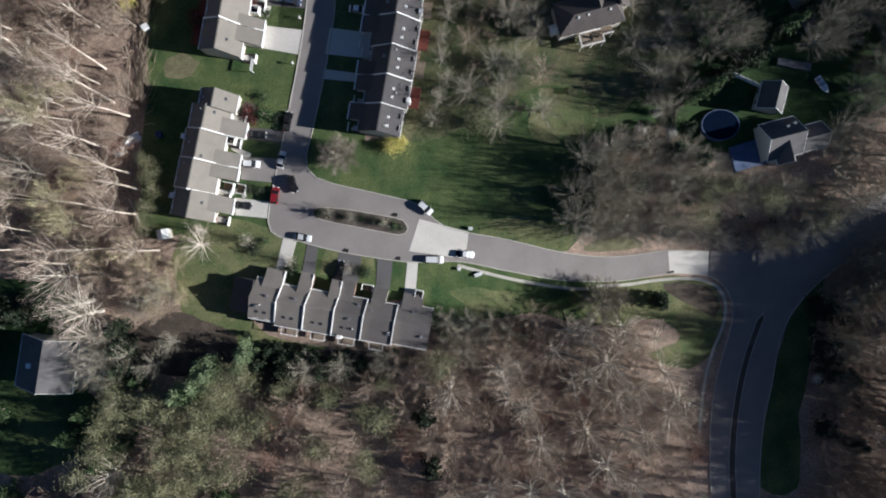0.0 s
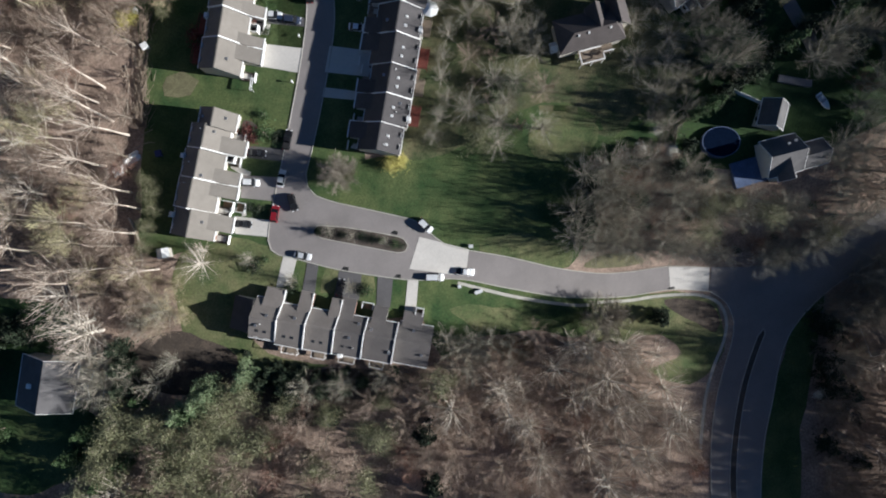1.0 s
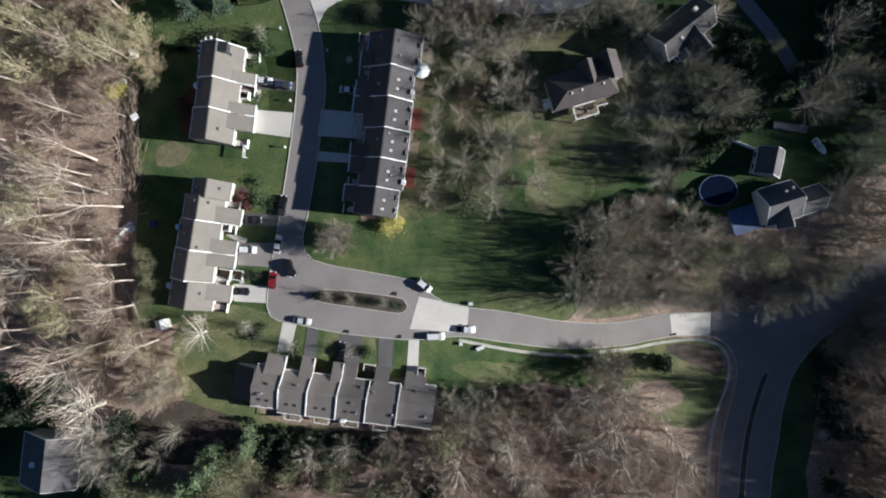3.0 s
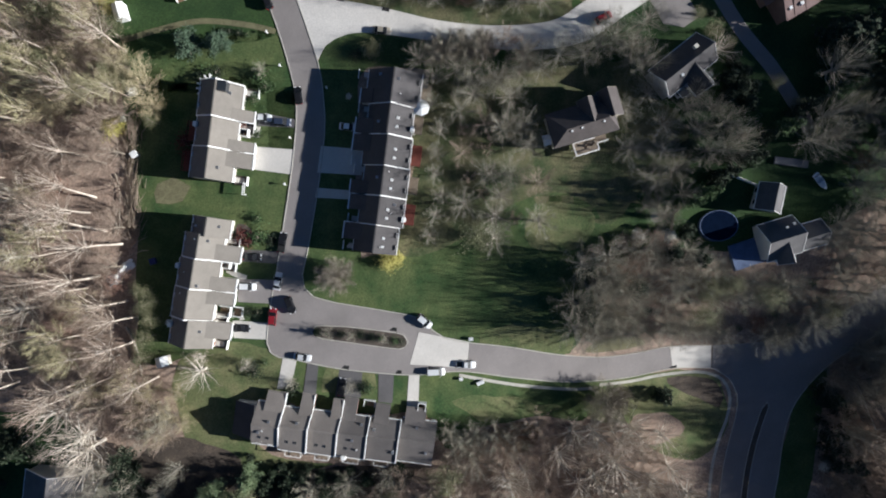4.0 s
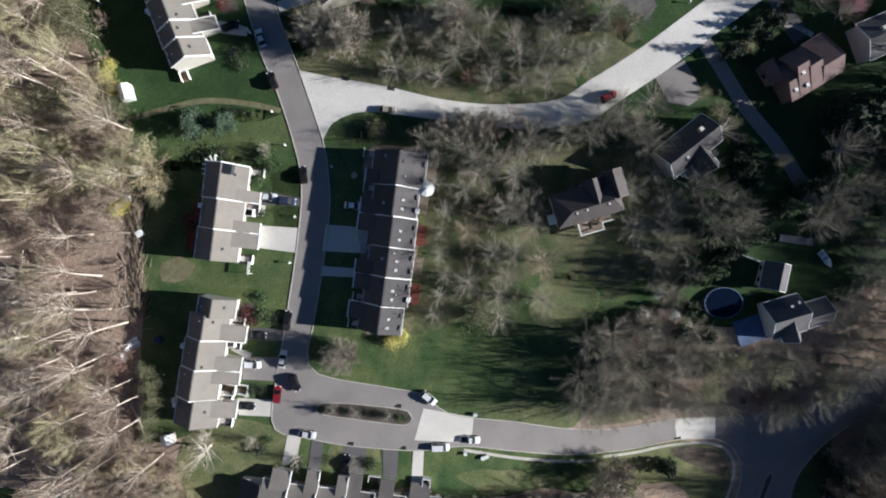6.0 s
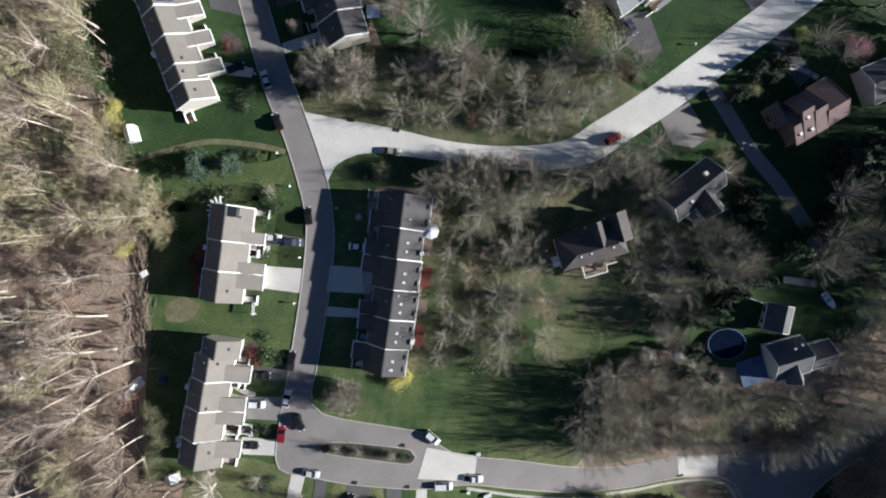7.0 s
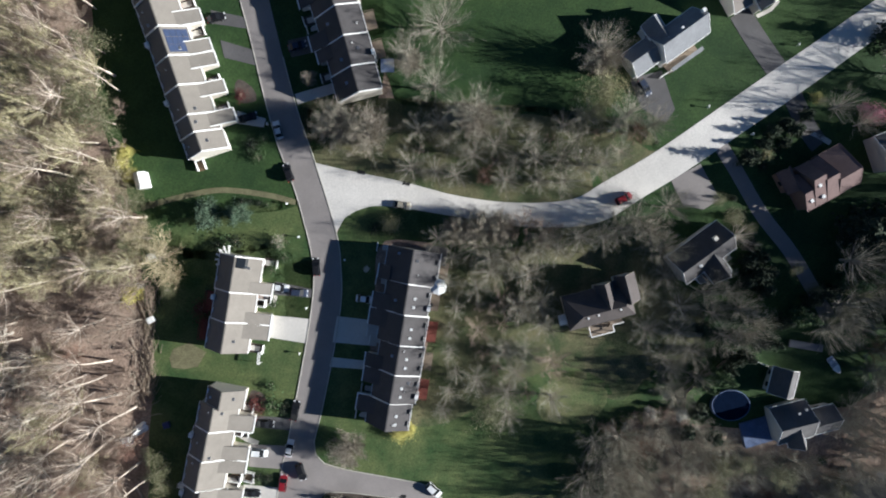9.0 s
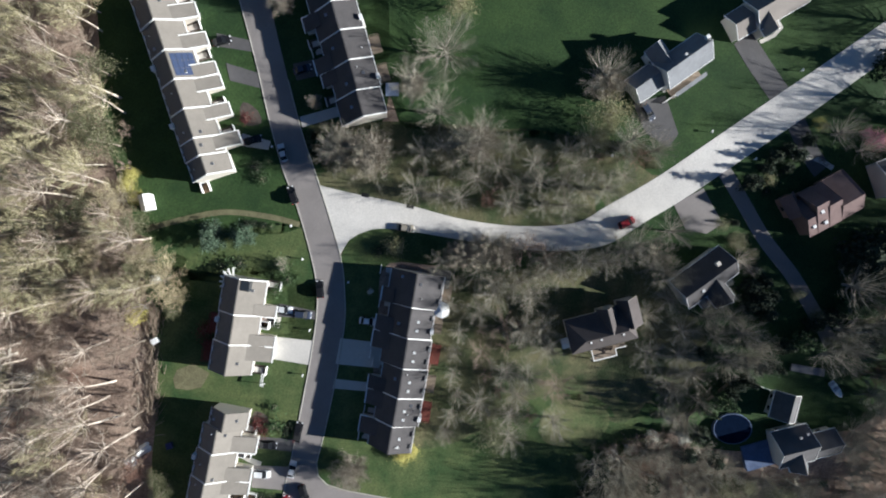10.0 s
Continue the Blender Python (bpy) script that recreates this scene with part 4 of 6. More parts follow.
    for sy in (-1, 1):
        bm = bmesh.new()
        slab(bm, e - 0.28, e - 0.02, sy * h * 0.62 - 0.2, sy * h * 0.62 + 0.2, belt - 0.36, belt - 0.2)
        part("headlight", bevelled(bm, 0.03), LAMPCLEAR, th, "clear headlight")
        bm = bmesh.new()
        slab(bm, -e - 0.02, -e + 0.14, sy * h * 0.66 - 0.16, sy * h * 0.66 + 0.16, belt - 0.3, belt - 0.1)
        part("tail_light", bevelled(bm, 0.03), LAMPRED, th, "red tail light")
        bm = bmesh.new()
        slab(bm, c1 - 0.35, c1 - 0.2, sy * (h + 0.08) - 0.1, sy * (h + 0.08) + 0.1, belt, belt + 0.16)
        part("mirror", bevelled(bm, 0.03), pt, th)
    return th


_W, _K, _S, _R, _B, _T = (0.75, 0.75, 0.74), (0.012, 0.012, 0.014), (0.55, 0.56, 0.57), (0.22, 0.014, 0.022), (0.03, 0.04, 0.07), (0.36, 0.32, 0.25)
for _c in [
        (-45.8, 20.6, -5, "white", _W, "suv", "white sport utility car on an asphalt driveway"),
        (-38.6, 21.5, 78, "silver", _S, "sedan", "silver sedan parked along the street kerb"),
        (-40.3, 13.1, 82, "red", _R, "suv", "dark red car parked across a drive entrance"),
        (-47.9, 10.7, -5, "black", _K, "sedan", "dark sedan on a pale concrete driveway"),
        (-33.9, 3.0, -12, "silver", _S, "sedan", "silver sedan parked along the court kerb"),
        (-4.3, 10.1, -43, "white", _W, "suv", "white sport utility car parked by the court's corner"),
        (-2.1, -2.6, -1, "white", _W, "van", "white van parked along the concrete apron"),
        (5.3, -1.3, -5, "white", _W, "pickup", "white pickup parked at the lane's start"),
        (-37.0, 30.7, 78, "black", _K, "pickup", "black pickup parked along the street kerb"),
        (-20.0, 57.2, -8, "white", _W, "sedan", "white sedan on a shaded driveway"),
        (-31.3, 64.9, 94, "black", _K, "suv", "black car parked along the street kerb"),
        (-39.9, 60.1, -6, "silver", _S, "sedan", "silver sedan nose to the garage"),
        (-35.4, 58.9, -6, "navy", _B, "suv", "navy blue car behind a silver one"),
        (-44.2, 27.6, -4, "black", _K, "sedan", "black sedan on an asphalt driveway"),
        (-11.0, 79.2, -9, "beige", _T, "sedan", "beige sedan parked along the concrete road"),
        (41.2, 80.3, 27, "red", _R, "suv", "red car parked along the concrete road"),
        (-37.3, 87.0, 108, "black", _K, "suv", "black car parked by the road fork"),
        (-39.5, 96.8, 106, "silver", _S, "sedan", "pale silver sedan parked along the street"),
        (-53.0, 122.4, 15, "black", _K, "sedan", "black sedan on a short driveway"),
        (-46.3, 99.8, 15, "black", _K, "sedan", "black sedan in the terrace's shade"),
        (45.9, 106.1, -58, "navy", _B, "suv", "navy blue car on a paved forecourt"),
        (-36.0, 15.7, -72, "black", _K, "suv", "black car in the court's entrance"),
        (-25.0, -4.8, 80, "black", _K, "sedan", "black sedan on a terrace driveway"),
        (-34.6, 116.0, 15, "navy", _B, "sedan", "navy blue sedan on a shaded driveway")]:
    car(*_c)

# ---- court island, paths and small things ----
_isle = [(-31.6, 8.9), (-30.5, 10.2), (-26, 10.0), (-22.5, 9.6), (-13.0, 7.9), (-9.6, 6.9), (-8.6, 5.2), (-9.3, 3.9), (-10.8, 3.5), (-22.6, 5.8), (-29.6, 7.3)]
_il = smooth_line(_isle, 1.0, True)
draped("median_island", _il, 0.17, MULCH, "brown mulch island with shrubs in the court", "median")
strip("kerb", _il + _il[:1], 0.2, 0.24, KERB, "pale concrete kerb round the island", "kerb")
_med = smooth_line([(86.4, -17.8), (84.2, -24.5), (81.2, -33.5), (78.4, -42.8), (76.0, -52.2), (74.6, -62), (72.5, -90)], 2.0)
_ml = [(x - 0.9, y - 0.2) for x, y in _med[1:]]
_mr = [(x + 0.9, y + 0.2) for x, y in _med[1:]]
draped("median_strip", [_med[0]] + _mr + _ml[::-1], 0.18, MULCH, "dark planted median strip of the through road", "median")
strip("kerb", [_med[0]] + _mr, 0.2, 0.24, KERB, "pale concrete kerb of the median", "kerb")
strip("kerb", [_med[0]] + _ml, 0.2, 0.24, KERB, "pale concrete kerb of the median", "kerb")


def path(line, wide, mat, label, lift=0.09):
    ln = smooth_line(line, 1.5)
    a, b = [], []
    for i, (x, y) in enumerate(ln):
        p, q = ln[max(0, i - 1)], ln[min(len(ln) - 1, i + 1)]
        d = Vector((q[0] - p[0], q[1] - p[1])).normalized() * wide / 2
        a.append((x - d.y, y + d.x)), b.append((x + d.y, y - d.x))
    draped("path", a + b[::-1], lift, mat, label, "path")


path([(3.6, -4.1), (16, -7.4), (25.5, -9.3), (33, -10.4), (38, -10.6)], 0.8, KERB, "pale concrete footpath along the lane")
path([(40, -9.9), (48.5, -9.6), (56, -8.6), (63, -8.2), (69, -8.6), (74, -11), (76.3, -16), (75.6, -22), (73, -28.5), (70.3, -37), (67.6, -49)], 0.8, KERB, "pale footpath curving round the road corner")
# the bank's soil is coloured dark for the tree shade over it
draped("soil_bank", wobble(smooth_line([(58.5, -9.6), (66, -9.6), (72, -11.4), (74.6, -16), (73.5, -18.6), (68, -16), (61, -12.6)], 1.5, True), 0.5), 0.065, LITTERSHADE, "soil bank coloured dark for tree shade inside the corner", "soil")
draped("earth_bank", wobble(smooth_line([(49.5, -19.6), (55.7, -19.2), (62.8, -21.8), (63.3, -25.4), (56.3, -27.9), (49.2, -26.3)], 1.5, True), 1.2), 0.068, LITTER, "bank of dry brown leaf litter beneath bare trees", "leaf litter")
draped("soil_patch", wobble(smooth_line([(36, -0.6), (46, -0.8), (52, 0.6), (49, 2.6), (41, 2.2)], 1.5, True), 0.6), 0.065, WORN, "worn tan patch beside the lane", "soil")
draped("soil_patch", wobble(smooth_line([(12, -20), (17, -17.5), (22, -19), (23, -23), (17, -25), (12, -23)], 1.5, True), 1.5), 0.065, DIRT, "reddish bare soil at the wood's edge", "soil")
path([(-71.8, 79.2), (-62.5, 81.6), (-53.2, 83.1), (-42.7, 81.9), (-36.0, 80.1)], 1.3, WORN, "worn footpath across the lawn")
path([(64.2, 93.0), (68.3, 86.5), (74.5, 76.3), (81.5, 67.5), (87.1, 58.6), (91.5, 51.0)], 3.4, ASPHALT, "narrow asphalt lane between gardens")
path([(80.5, 106), (82.8, 101), (85.4, 96), (88, 92.5)], 4.6, DARKASPHALT, "asphalt driveway to a brown-roofed house")
path([(80.6, 95.9), (85.8, 95.6), (90.6, 93.1)], 1.2, CONCRETE, "pale garden path to a house")
path([(68.4, 123.6), (71.6, 118.5), (77.4, 110.4)], 5.2, DARKASPHALT, "wide dark asphalt driveway up to a house")
path([(76.2, 128.0), (77.4, 126), (75.7, 124.2), (72.4, 122.6)], 0.9, CONCRETE, "curved pale garden path")
drive([(42.6, 108.4), (50.2, 110.2), (53.4, 101.2), (51.2, 98.0), (45.5, 101.5)], DARKASPHALT, "dark asphalt forecourt of a house")
drive([(52.6, 84.6), (59.6, 88.4), (64.4, 80.0), (60.5, 77.6), (55.6, 78.6)], ASPHALT, "asphalt driveway beside a grey house")
path([(49.5, 111.2), (53.5, 113.0), (57.6, 115.5)], 0.9, CONCRETE, "pale path along a house front")
path([(-50.5, 24.8), (-48.6, 23.6), (-46.2, 22.6)], 1.3, CONCRETE, "pale curved entry path")
path([(-50.3, 14.2), (-48.0, 14.0), (-47.8, 12.6)], 1.2, CONCRETE, "pale entry path")
path([(-43.8, 56.4), (-41.6, 56.0), (-41.2, 58.2)], 1.0, CONCRETE, "pale entry path")
drive([(-52.4, 117.6), (-45.2, 115.4), (-44.4, 111.8), (-51.6, 113.6)], DARKASPHALT, "short asphalt driveway")
drive([(-54.4, 124.4), (-46.9, 122.8), (-46.4, 120.2), (-54.4, 121.4)], DARKASPHALT, "short asphalt driveway")
drive([(-49.0, 101.4), (-42.4, 99.6), (-43.0, 97.6), (-49.6, 98.6)], CONCRETE, "short pale driveway")
drive([(-35.6, 105.2), (-25.6, 108.0), (-25.0, 105.8), (-35.0, 102.8)], CONCRETE, "pale driveway in shade")
drive([(-37.0, 117.4), (-31.6, 118.6), (-31.0, 114.8), (-36.2, 113.6)], DARKASPHALT, "dark asphalt driveway in shade")
draped("garden_bed", wobble(smooth_line([(-48.6, 108.6), (-45.4, 106.4), (-44.6, 103.6), (-48.4, 103.4), (-49.4, 106)], 1.0, True), 0.4), 0.075, MULCH, "brown mulched garden bed", "garden bed")
draped("garden_bed", wobble(smooth_line([(-47.5, 35.5), (-44.6, 34.2), (-43.8, 31), (-46.6, 30.4), (-48.2, 32.6)], 1.0, True), 0.4), 0.075, MULCH, "reddish mulched garden bed", "garden bed")


def box_thing(name, x, y, rz, lx, ly, h, mat, label, category, lid=None, z=None):
    th = thing(name, x, y, rz, label, category, z=z)
    bm = bmesh.new()
    slab(bm, -lx / 2, lx / 2, -ly / 2, ly / 2, -0.3, h)
    part("body", bevelled(bm, 0.05), mat, th)
    bm = bmesh.new()
    if lid == "gable":
        profile(bm, [(-lx / 2 - 0.15, h), (0, h + 0.7), (lx / 2 + 0.15, h), (lx / 2 + 0.15, h - 0.1), (0, h + 0.58), (-lx / 2 - 0.15, h - 0.1)], -ly / 2 - 0.1, ly / 2 + 0.1)
    else:
        slab(bm, -lx / 2 - 0.08, lx / 2 + 0.08, -ly / 2 - 0.08, ly / 2 + 0.08, h + 0.004, h + 0.12)
    part("roof", bm, mat if lid != "gable" else WHITE, th)
    return th


box_thing("garden_shed", -70.8, 85.3, 12, 2.4, 3.6, 2.2, WHITE, "white garden shed at the wood's edge", "shed", "gable")
box_thing("garden_shed", -69.6, 67.4, 10, 1.5, 1.8, 1.9, WHITE, "small white shed at the wood's edge", "shed", "gable")
box_thing("storage_box", -70.2, 52.8, 30, 1.4, 1.2, 1.1, PLASTIC, "white storage box among brush", "storage box")


def tarp_pile(x, y, rz, lx, ly, h, label):
    """A heap under a crumpled sheet."""
    th = thing("tarp_pile", x, y, rz, label, "tarp", "tarped piles")
    bm = bmesh.new()
    n = 14
    grid = {}
    for i in range(n + 1):
        for j in range(n + 1):
            u, v = 2 * i / n - 1, 2 * j / n - 1
            rough = noise.noise(Vector((u * 2.1 + x, v * 2.1 + y, 0.3)))
            z = h * max(0.0, 1 - max(abs(u), abs(v)) ** 2.2) * (0.75 + 0.6 * rough) + 0.08
            grid[i, j] = bm.verts.new((u * lx / 2 * (1 + 0.35 * rough), v * ly / 2 * (1 - 0.35 * rough), z))
    for i in range(n):
        for j in range(n):
            bm.faces.new((grid[i, j], grid[i + 1, j], grid[i + 1, j + 1], grid[i, j + 1]))
    part("sheet", bm, PLASTIC, th)


tarp_pile(-77.2, 23.6, 20, 3.4, 2.6, 1.0, "crumpled pale tarp over a heap at the wood's edge")
tarp_pile(-74.2, 26.4, 35, 4.2, 2.2, 1.1, "crumpled white tarp over a heap beside brush")
box_thing("storage_box", -72.5, 61.0, 5, 1.2, 1.2, 1.0, PLASTIC, "small white box in the brush", "storage box")
box_thing("storage_box", -64.6, 13.0, -11, 1.2, 1.0, 1.1, PLASTIC, "white box beside the terrace's back wall", "storage box")
box_thing("garden_shed", -66.4, 3.8, 10, 2.6, 2.2, 2.1, SIDING, "small pale shed beside the terrace", "shed", "gable")
box_thing("utility_box", 6.8, 5.0, 0, 0.9, 0.7, 0.9, PLASTIC, "pale utility box beside the court", "utility box")
box_thing("utility_box", 4.0, -5.0, 10, 0.7, 0.6, 0.8, PLASTIC, "pale utility box on the grass bank", "utility box")
box_thing("patio_sofa", 8.8, -6.4, 20, 1.8, 0.7, 0.8, PLASTIC, "pale bench on the grass bank", "bench")
box_thing("storage_box", -67.6, 27.6, 15, 1.3, 1.3, 0.8, paint("blue", (0.012, 0.025, 0.12)), "blue tarped box on the shaded lawn", "storage box")
box_thing("boat_trailer", 85.8, 44.6, -10, 8.0, 1.6, 0.7, paint("grey", (0.13, 0.13, 0.14)), "low grey covered trailer on the lawn", "trailer")


def mailbox(x, y, rz):
    th = thing("mailbox", x, y, rz, "mailbox on a white post beside the kerb", "mailbox", "street mailboxes")
    bm = bmesh.new()
    slab(bm, -0.08, 0.08, -0.08, 0.08, -0.3, 1.1)
    part("post", bm, WHITE, th)
    bm = bmesh.new()
    slab(bm, -0.28, 0.28, -0.14, 0.14, 1.1, 1.42)
    part("box", bevelled(bm, 0.06), PLASTIC, th)


for _x, _y in ((-35.6, 44.4), (-33.8, 55.2), (-35.2, 72.0), (-37.8, 79.8), (-24.6, 66.5), (-41.9, 98.2), (61, 101.6), (31, 91.5), (37.5, 96.0), (71.5, 95.2), (82, 115.8), (-3.4, 87)):
    mailbox(_x, _y, 80)


def storm_drain(x, y, rz):
    th = thing("storm_drain", x, y, rz, "dark iron storm drain in the gutter", "drain", "storm drains", z=gz(x, y) + 0.12)
    bm = bmesh.new()
    slab(bm, -0.9, 0.9, -0.45, 0.45, -0.1, 0.03)
    part("grating", bevelled(bm, 0.02), RUBBER, th)


for _x, _y, _r in ((-11.4, -2.2, -8), (-12.0, 8.5, -10), (-24.0, -0.2, -12), (-20.5, 87.0, -10), (-10, 84.3, -12), (60.0, -6.2, 5)):
    storm_drain(_x, _y, _r)

# ---- pool garden ----
_pool = thing("pool", 68.1, 30.1, 0, "oval above-ground pool under a dark blue cover", "pool")
bm = bmesh.new()
bmesh.ops.create_cone(bm, cap_ends=True, segments=40, radius1=4.7, radius2=4.7, depth=2.2)
bmesh.ops.translate(bm, verts=bm.verts, vec=(0, 0, 0.2))
part("pool_wall", bm, BLUEDECK, _pool)
bm = bmesh.new()
bmesh.ops.create_cone(bm, cap_ends=True, segments=40, radius1=4.5, radius2=4.45, depth=0.08)
bmesh.ops.translate(bm, verts=bm.verts, vec=(0, 0, 1.36))
part("pool_cover", bm, POOLCOVER, _pool, "dark blue pool cover")
bm = bmesh.new()
_o = [(4.68 * math.cos(a * math.pi / 20), 4.68 * math.sin(a * math.pi / 20)) for a in range(40)]
_q = [(4.5 * math.cos(a * math.pi / 20), 4.5 * math.sin(a * math.pi / 20)) for a in range(40)]
_v = [[bm.verts.new((*p, z)) for p in r] for r, z in ((_o, 1.3), (_o, 1.44), (_q, 1.44), (_q, 1.3))]
for _i in range(40):
    for _k in range(4):
        bm.faces.new((_v[_k][_i], _v[_k][(_i + 1) % 40], _v[(_k + 1) % 4][(_i + 1) % 40], _v[(_k + 1) % 4][_i]))
bmesh.ops.recalc_face_normals(bm, faces=bm.faces)
part("rim", bm, BLUEDECK, _pool, "blue-grey pool rim")
_pool.scale = (1.0, 0.8, 1.0)
_dk = thing("pool_deck", 76.0, 23.0, 16, "blue-grey painted timber deck between pool and house", "deck")
for _i in range(14):
    bm = bmesh.new()
    slab(bm, -4.2 + _i * 0.6, -4.2 + _i * 0.6 + 0.57, -3.2, 3.2, -0.6, 0.95)
    part("board", bm, BLUEDECK, _dk)


def fence(line, high, mat, label, gap=2.2):
    (x0, y0) = line[0]
    th = thing("fence", x0, y0, 0, label, "fence")
    z0 = gz(x0, y0)
    for (ax, ay), (bx, by) in zip(line, line[1:]):
        n = max(1, int(math.hypot(bx - ax, by - ay) / gap))
        for i in range(n):
            p = Vector((ax + (bx - ax) * i / n, ay + (by - ay) * i / n))
            q = Vector((ax + (bx - ax) * (i + 1) / n, ay + (by - ay) * (i + 1) / n))
            d = (q - p).normalized()
            s = Vector((-d.y, d.x)) * 0.04
            bm = bmesh.new()
            prism(bm, [(v.x - x0, v.y - y0) for v in (p - s, q - s, q + s, p + s)], gz(p.x, p.y) - z0 - 0.2, gz(p.x, p.y) - z0 + high)
            part("panel", bm, mat, th)
            bm = bmesh.new()
            slab(bm, p.x - x0 - 0.08, p.x - x0 + 0.08, p.y - y0 - 0.08, p.y - y0 + 0.08, gz(p.x, p.y) - z0 - 0.3, gz(p.x, p.y) - z0 + high + 0.12)
            part("post", bm, mat, th)


fence([(68.5, 43.2), (77.5, 39.4)], 1.7, WHITE, "pale board fence behind the pool")
fence([(68.5, 43.0), (57.0, 33.4), (56.6, 28.0)], 1.4, DECKWOOD, "weathered timber garden fence")
_bt = thing("boat", 92.9, 39.8, -55, "small white boat on the lawn", "boat")
bm = bmesh.new()
_h = [(-2.2, -0.8), (0.9, -0.85), (2.0, -0.45), (2.5, 0), (2.0, 0.45), (0.9, 0.85), (-2.2, 0.8)]
_lo = [bm.verts.new((x * 0.86, y * 0.55, 0.1)) for x, y in _h]
_hi = [bm.verts.new((x, y, 0.9)) for x, y in _h]
_in = [bm.verts.new((x * 0.88, y * 0.8, 0.9)) for x, y in _h]
_fl = [bm.verts.new((x * 0.82, y * 0.6, 0.45)) for x, y in _h]
for _a, _b in ((_lo, _hi), (_hi, _in), (_in, _fl)):
    for _i in range(7):
        bm.faces.new((_a[_i], _a[(_i + 1) % 7], _b[(_i + 1) % 7], _b[_i]))
bm.faces.new(_lo[::-1]), bm.faces.new(_fl)
bmesh.ops.recalc_face_normals(bm, faces=bm.faces)
part("hull", bm, WHITE, _bt)
bm = bmesh.new()
slab(bm, -0.3, 0.3, -0.72, 0.72, 0.5, 0.98)
slab(bm, -1.7, -1.3, -0.7, 0.7, 0.5, 0.9)
part("thwart", bm, STEEL, _bt)

_fe = thing("fence", 53.3, 110.8, 33.4, "low white fence before a detached house", "fence")
for _k in range(4):
    bm = bmesh.new()
    slab(bm, -4.5 + _k * 3.0 - 0.07, -4.5 + _k * 3.0 + 0.07, -0.07, 0.07, -0.5, 1.15)
    part("post", bm, WHITE, _fe)
for _k in range(3):
    bm = bmesh.new()
    slab(bm, -4.5, 4.5, -0.1, 0.1, 0.3 + 0.3 * _k, 0.45 + 0.3 * _k)
    part("rail", bevelled(bm, 0.02), WHITE, _fe)

def patio_chair(x, y, rz, lift):
    th = thing("patio_chair", x, y, rz, "brown wooden patio chair on a pale deck", "chair", "patio chairs", z=gz(x, y) + lift)
    bm = bmesh.new()
    slab(bm, -0.3, 0.3, -0.3, 0.3, 0.38, 0.46)
    part("seat", bevelled(bm, 0.02), DECKWOOD, th)
    bm = bmesh.new()
    slab(bm, -0.34, -0.26, -0.3, 0.3, 0.46, 1.0)
    part("backrest", bevelled(bm, 0.02), DECKWOOD, th)
    for sx in (-0.26, 0.26):
        for sy in (-0.26, 0.26):
            bm = bmesh.new()
            slab(bm, sx - 0.03, sx + 0.03, sy - 0.03, sy + 0.03, 0, 0.38)
            part("leg", bm, DECKWOOD, th)


for _x, _y, _r in ((36.0, 50.3, 20), (37.0, 50.5, 160), (38.0, 50.9, 80), (36.8, 51.3, 260)):
    patio_chair(_x, _y, _r, 2.12)

# ---- pergola, arbour and patio things ----
_pg = thing("pergola", -50.9, 66.9, -10, "fan-shaped pergola with white slats behind the terrace", "pergola")
for _i in range(6):
    _a = radians(100 + 22 * _i)
    bm = bmesh.new()
    slab(bm, 1.3, 3.3, -0.2, 0.2, 2.5, 2.66)
    bmesh.ops.rotate(bm, verts=bm.verts, matrix=Matrix.Rotation(_a, 3, "Z"))
    part("slat", bm, WHITE, _pg)
    if _i % 2 == 0:
        bm = bmesh.new()
        _p = Vector((3.1 * math.cos(_a), 3.1 * math.sin(_a), 0))
        slab(bm, _p.x - 0.07, _p.x + 0.07, _p.y - 0.07, _p.y + 0.07, -0.4, 2.5)
        part("post", bm, WHITE, _pg)
bm = bmesh.new()
slab(bm, -0.1, 0.1, -0.1, 0.1, -0.4, 2.6)
part("post", bm, WHITE, _pg)
_ab = thing("arbour", -44.9, 43.6, -8, "white garden arbour on the lawn", "arbour")
for _x in (-0.2, 0.2):
    for _y in (-1.3, 1.3):
        bm = bmesh.new()
        slab(bm, _x - 0.06, _x + 0.06, _y - 0.06, _y + 0.06, -0.3, 2.0)
        part("post", bm, WHITE, _ab)
    bm = bmesh.new()
    slab(bm, _x - 0.07, _x + 0.07, -1.5, 1.5, 2.0, 2.14)
    part("beam", bm, WHITE, _ab)
for _i in range(7):
    bm = bmesh.new()
    slab(bm, -0.36, 0.36, -1.35 + 0.45 * _i - 0.05, -1.35 + 0.45 * _i + 0.05, 2.14, 2.22)
    part("slat", bm, WHITE, _ab)


def umbrella(x, y, mat, label, round_top=False):
    th = thing("parasol", x, y, 0, label, "parasol", z=gz(x, y) + (2.0 if round_top else 0.05))
    bm = bmesh.new()
    if round_top:
        bmesh.ops.create_cone(bm, cap_ends=True, segments=8, radius1=1.95, radius2=0.08, depth=0.7)
        bmesh.ops.translate(bm, verts=bm.verts, vec=(0, 0, 2.5))
    else:
        slab(bm, -1.5, 1.5, -1.5, 1.5, 2.3, 2.36)
        bmesh.ops.create_cone(bm, cap_ends=True, segments=4, radius1=2.0, radius2=0.06, depth=0.5, matrix=Matrix.Translation((0, 0, 2.62)) @ Matrix.Rotation(math.pi / 4, 4, "Z"))
    part("canopy", bm, mat, th)
    bm = bmesh.new()
    bmesh.ops.create_cone(bm, cap_ends=True, segments=8, radius1=0.05, radius2=0.05, depth=2.7)
    bmesh.ops.translate(bm, verts=bm.verts, vec=(0, 0, 1.1))
    part("pole", bm, STEEL, th)


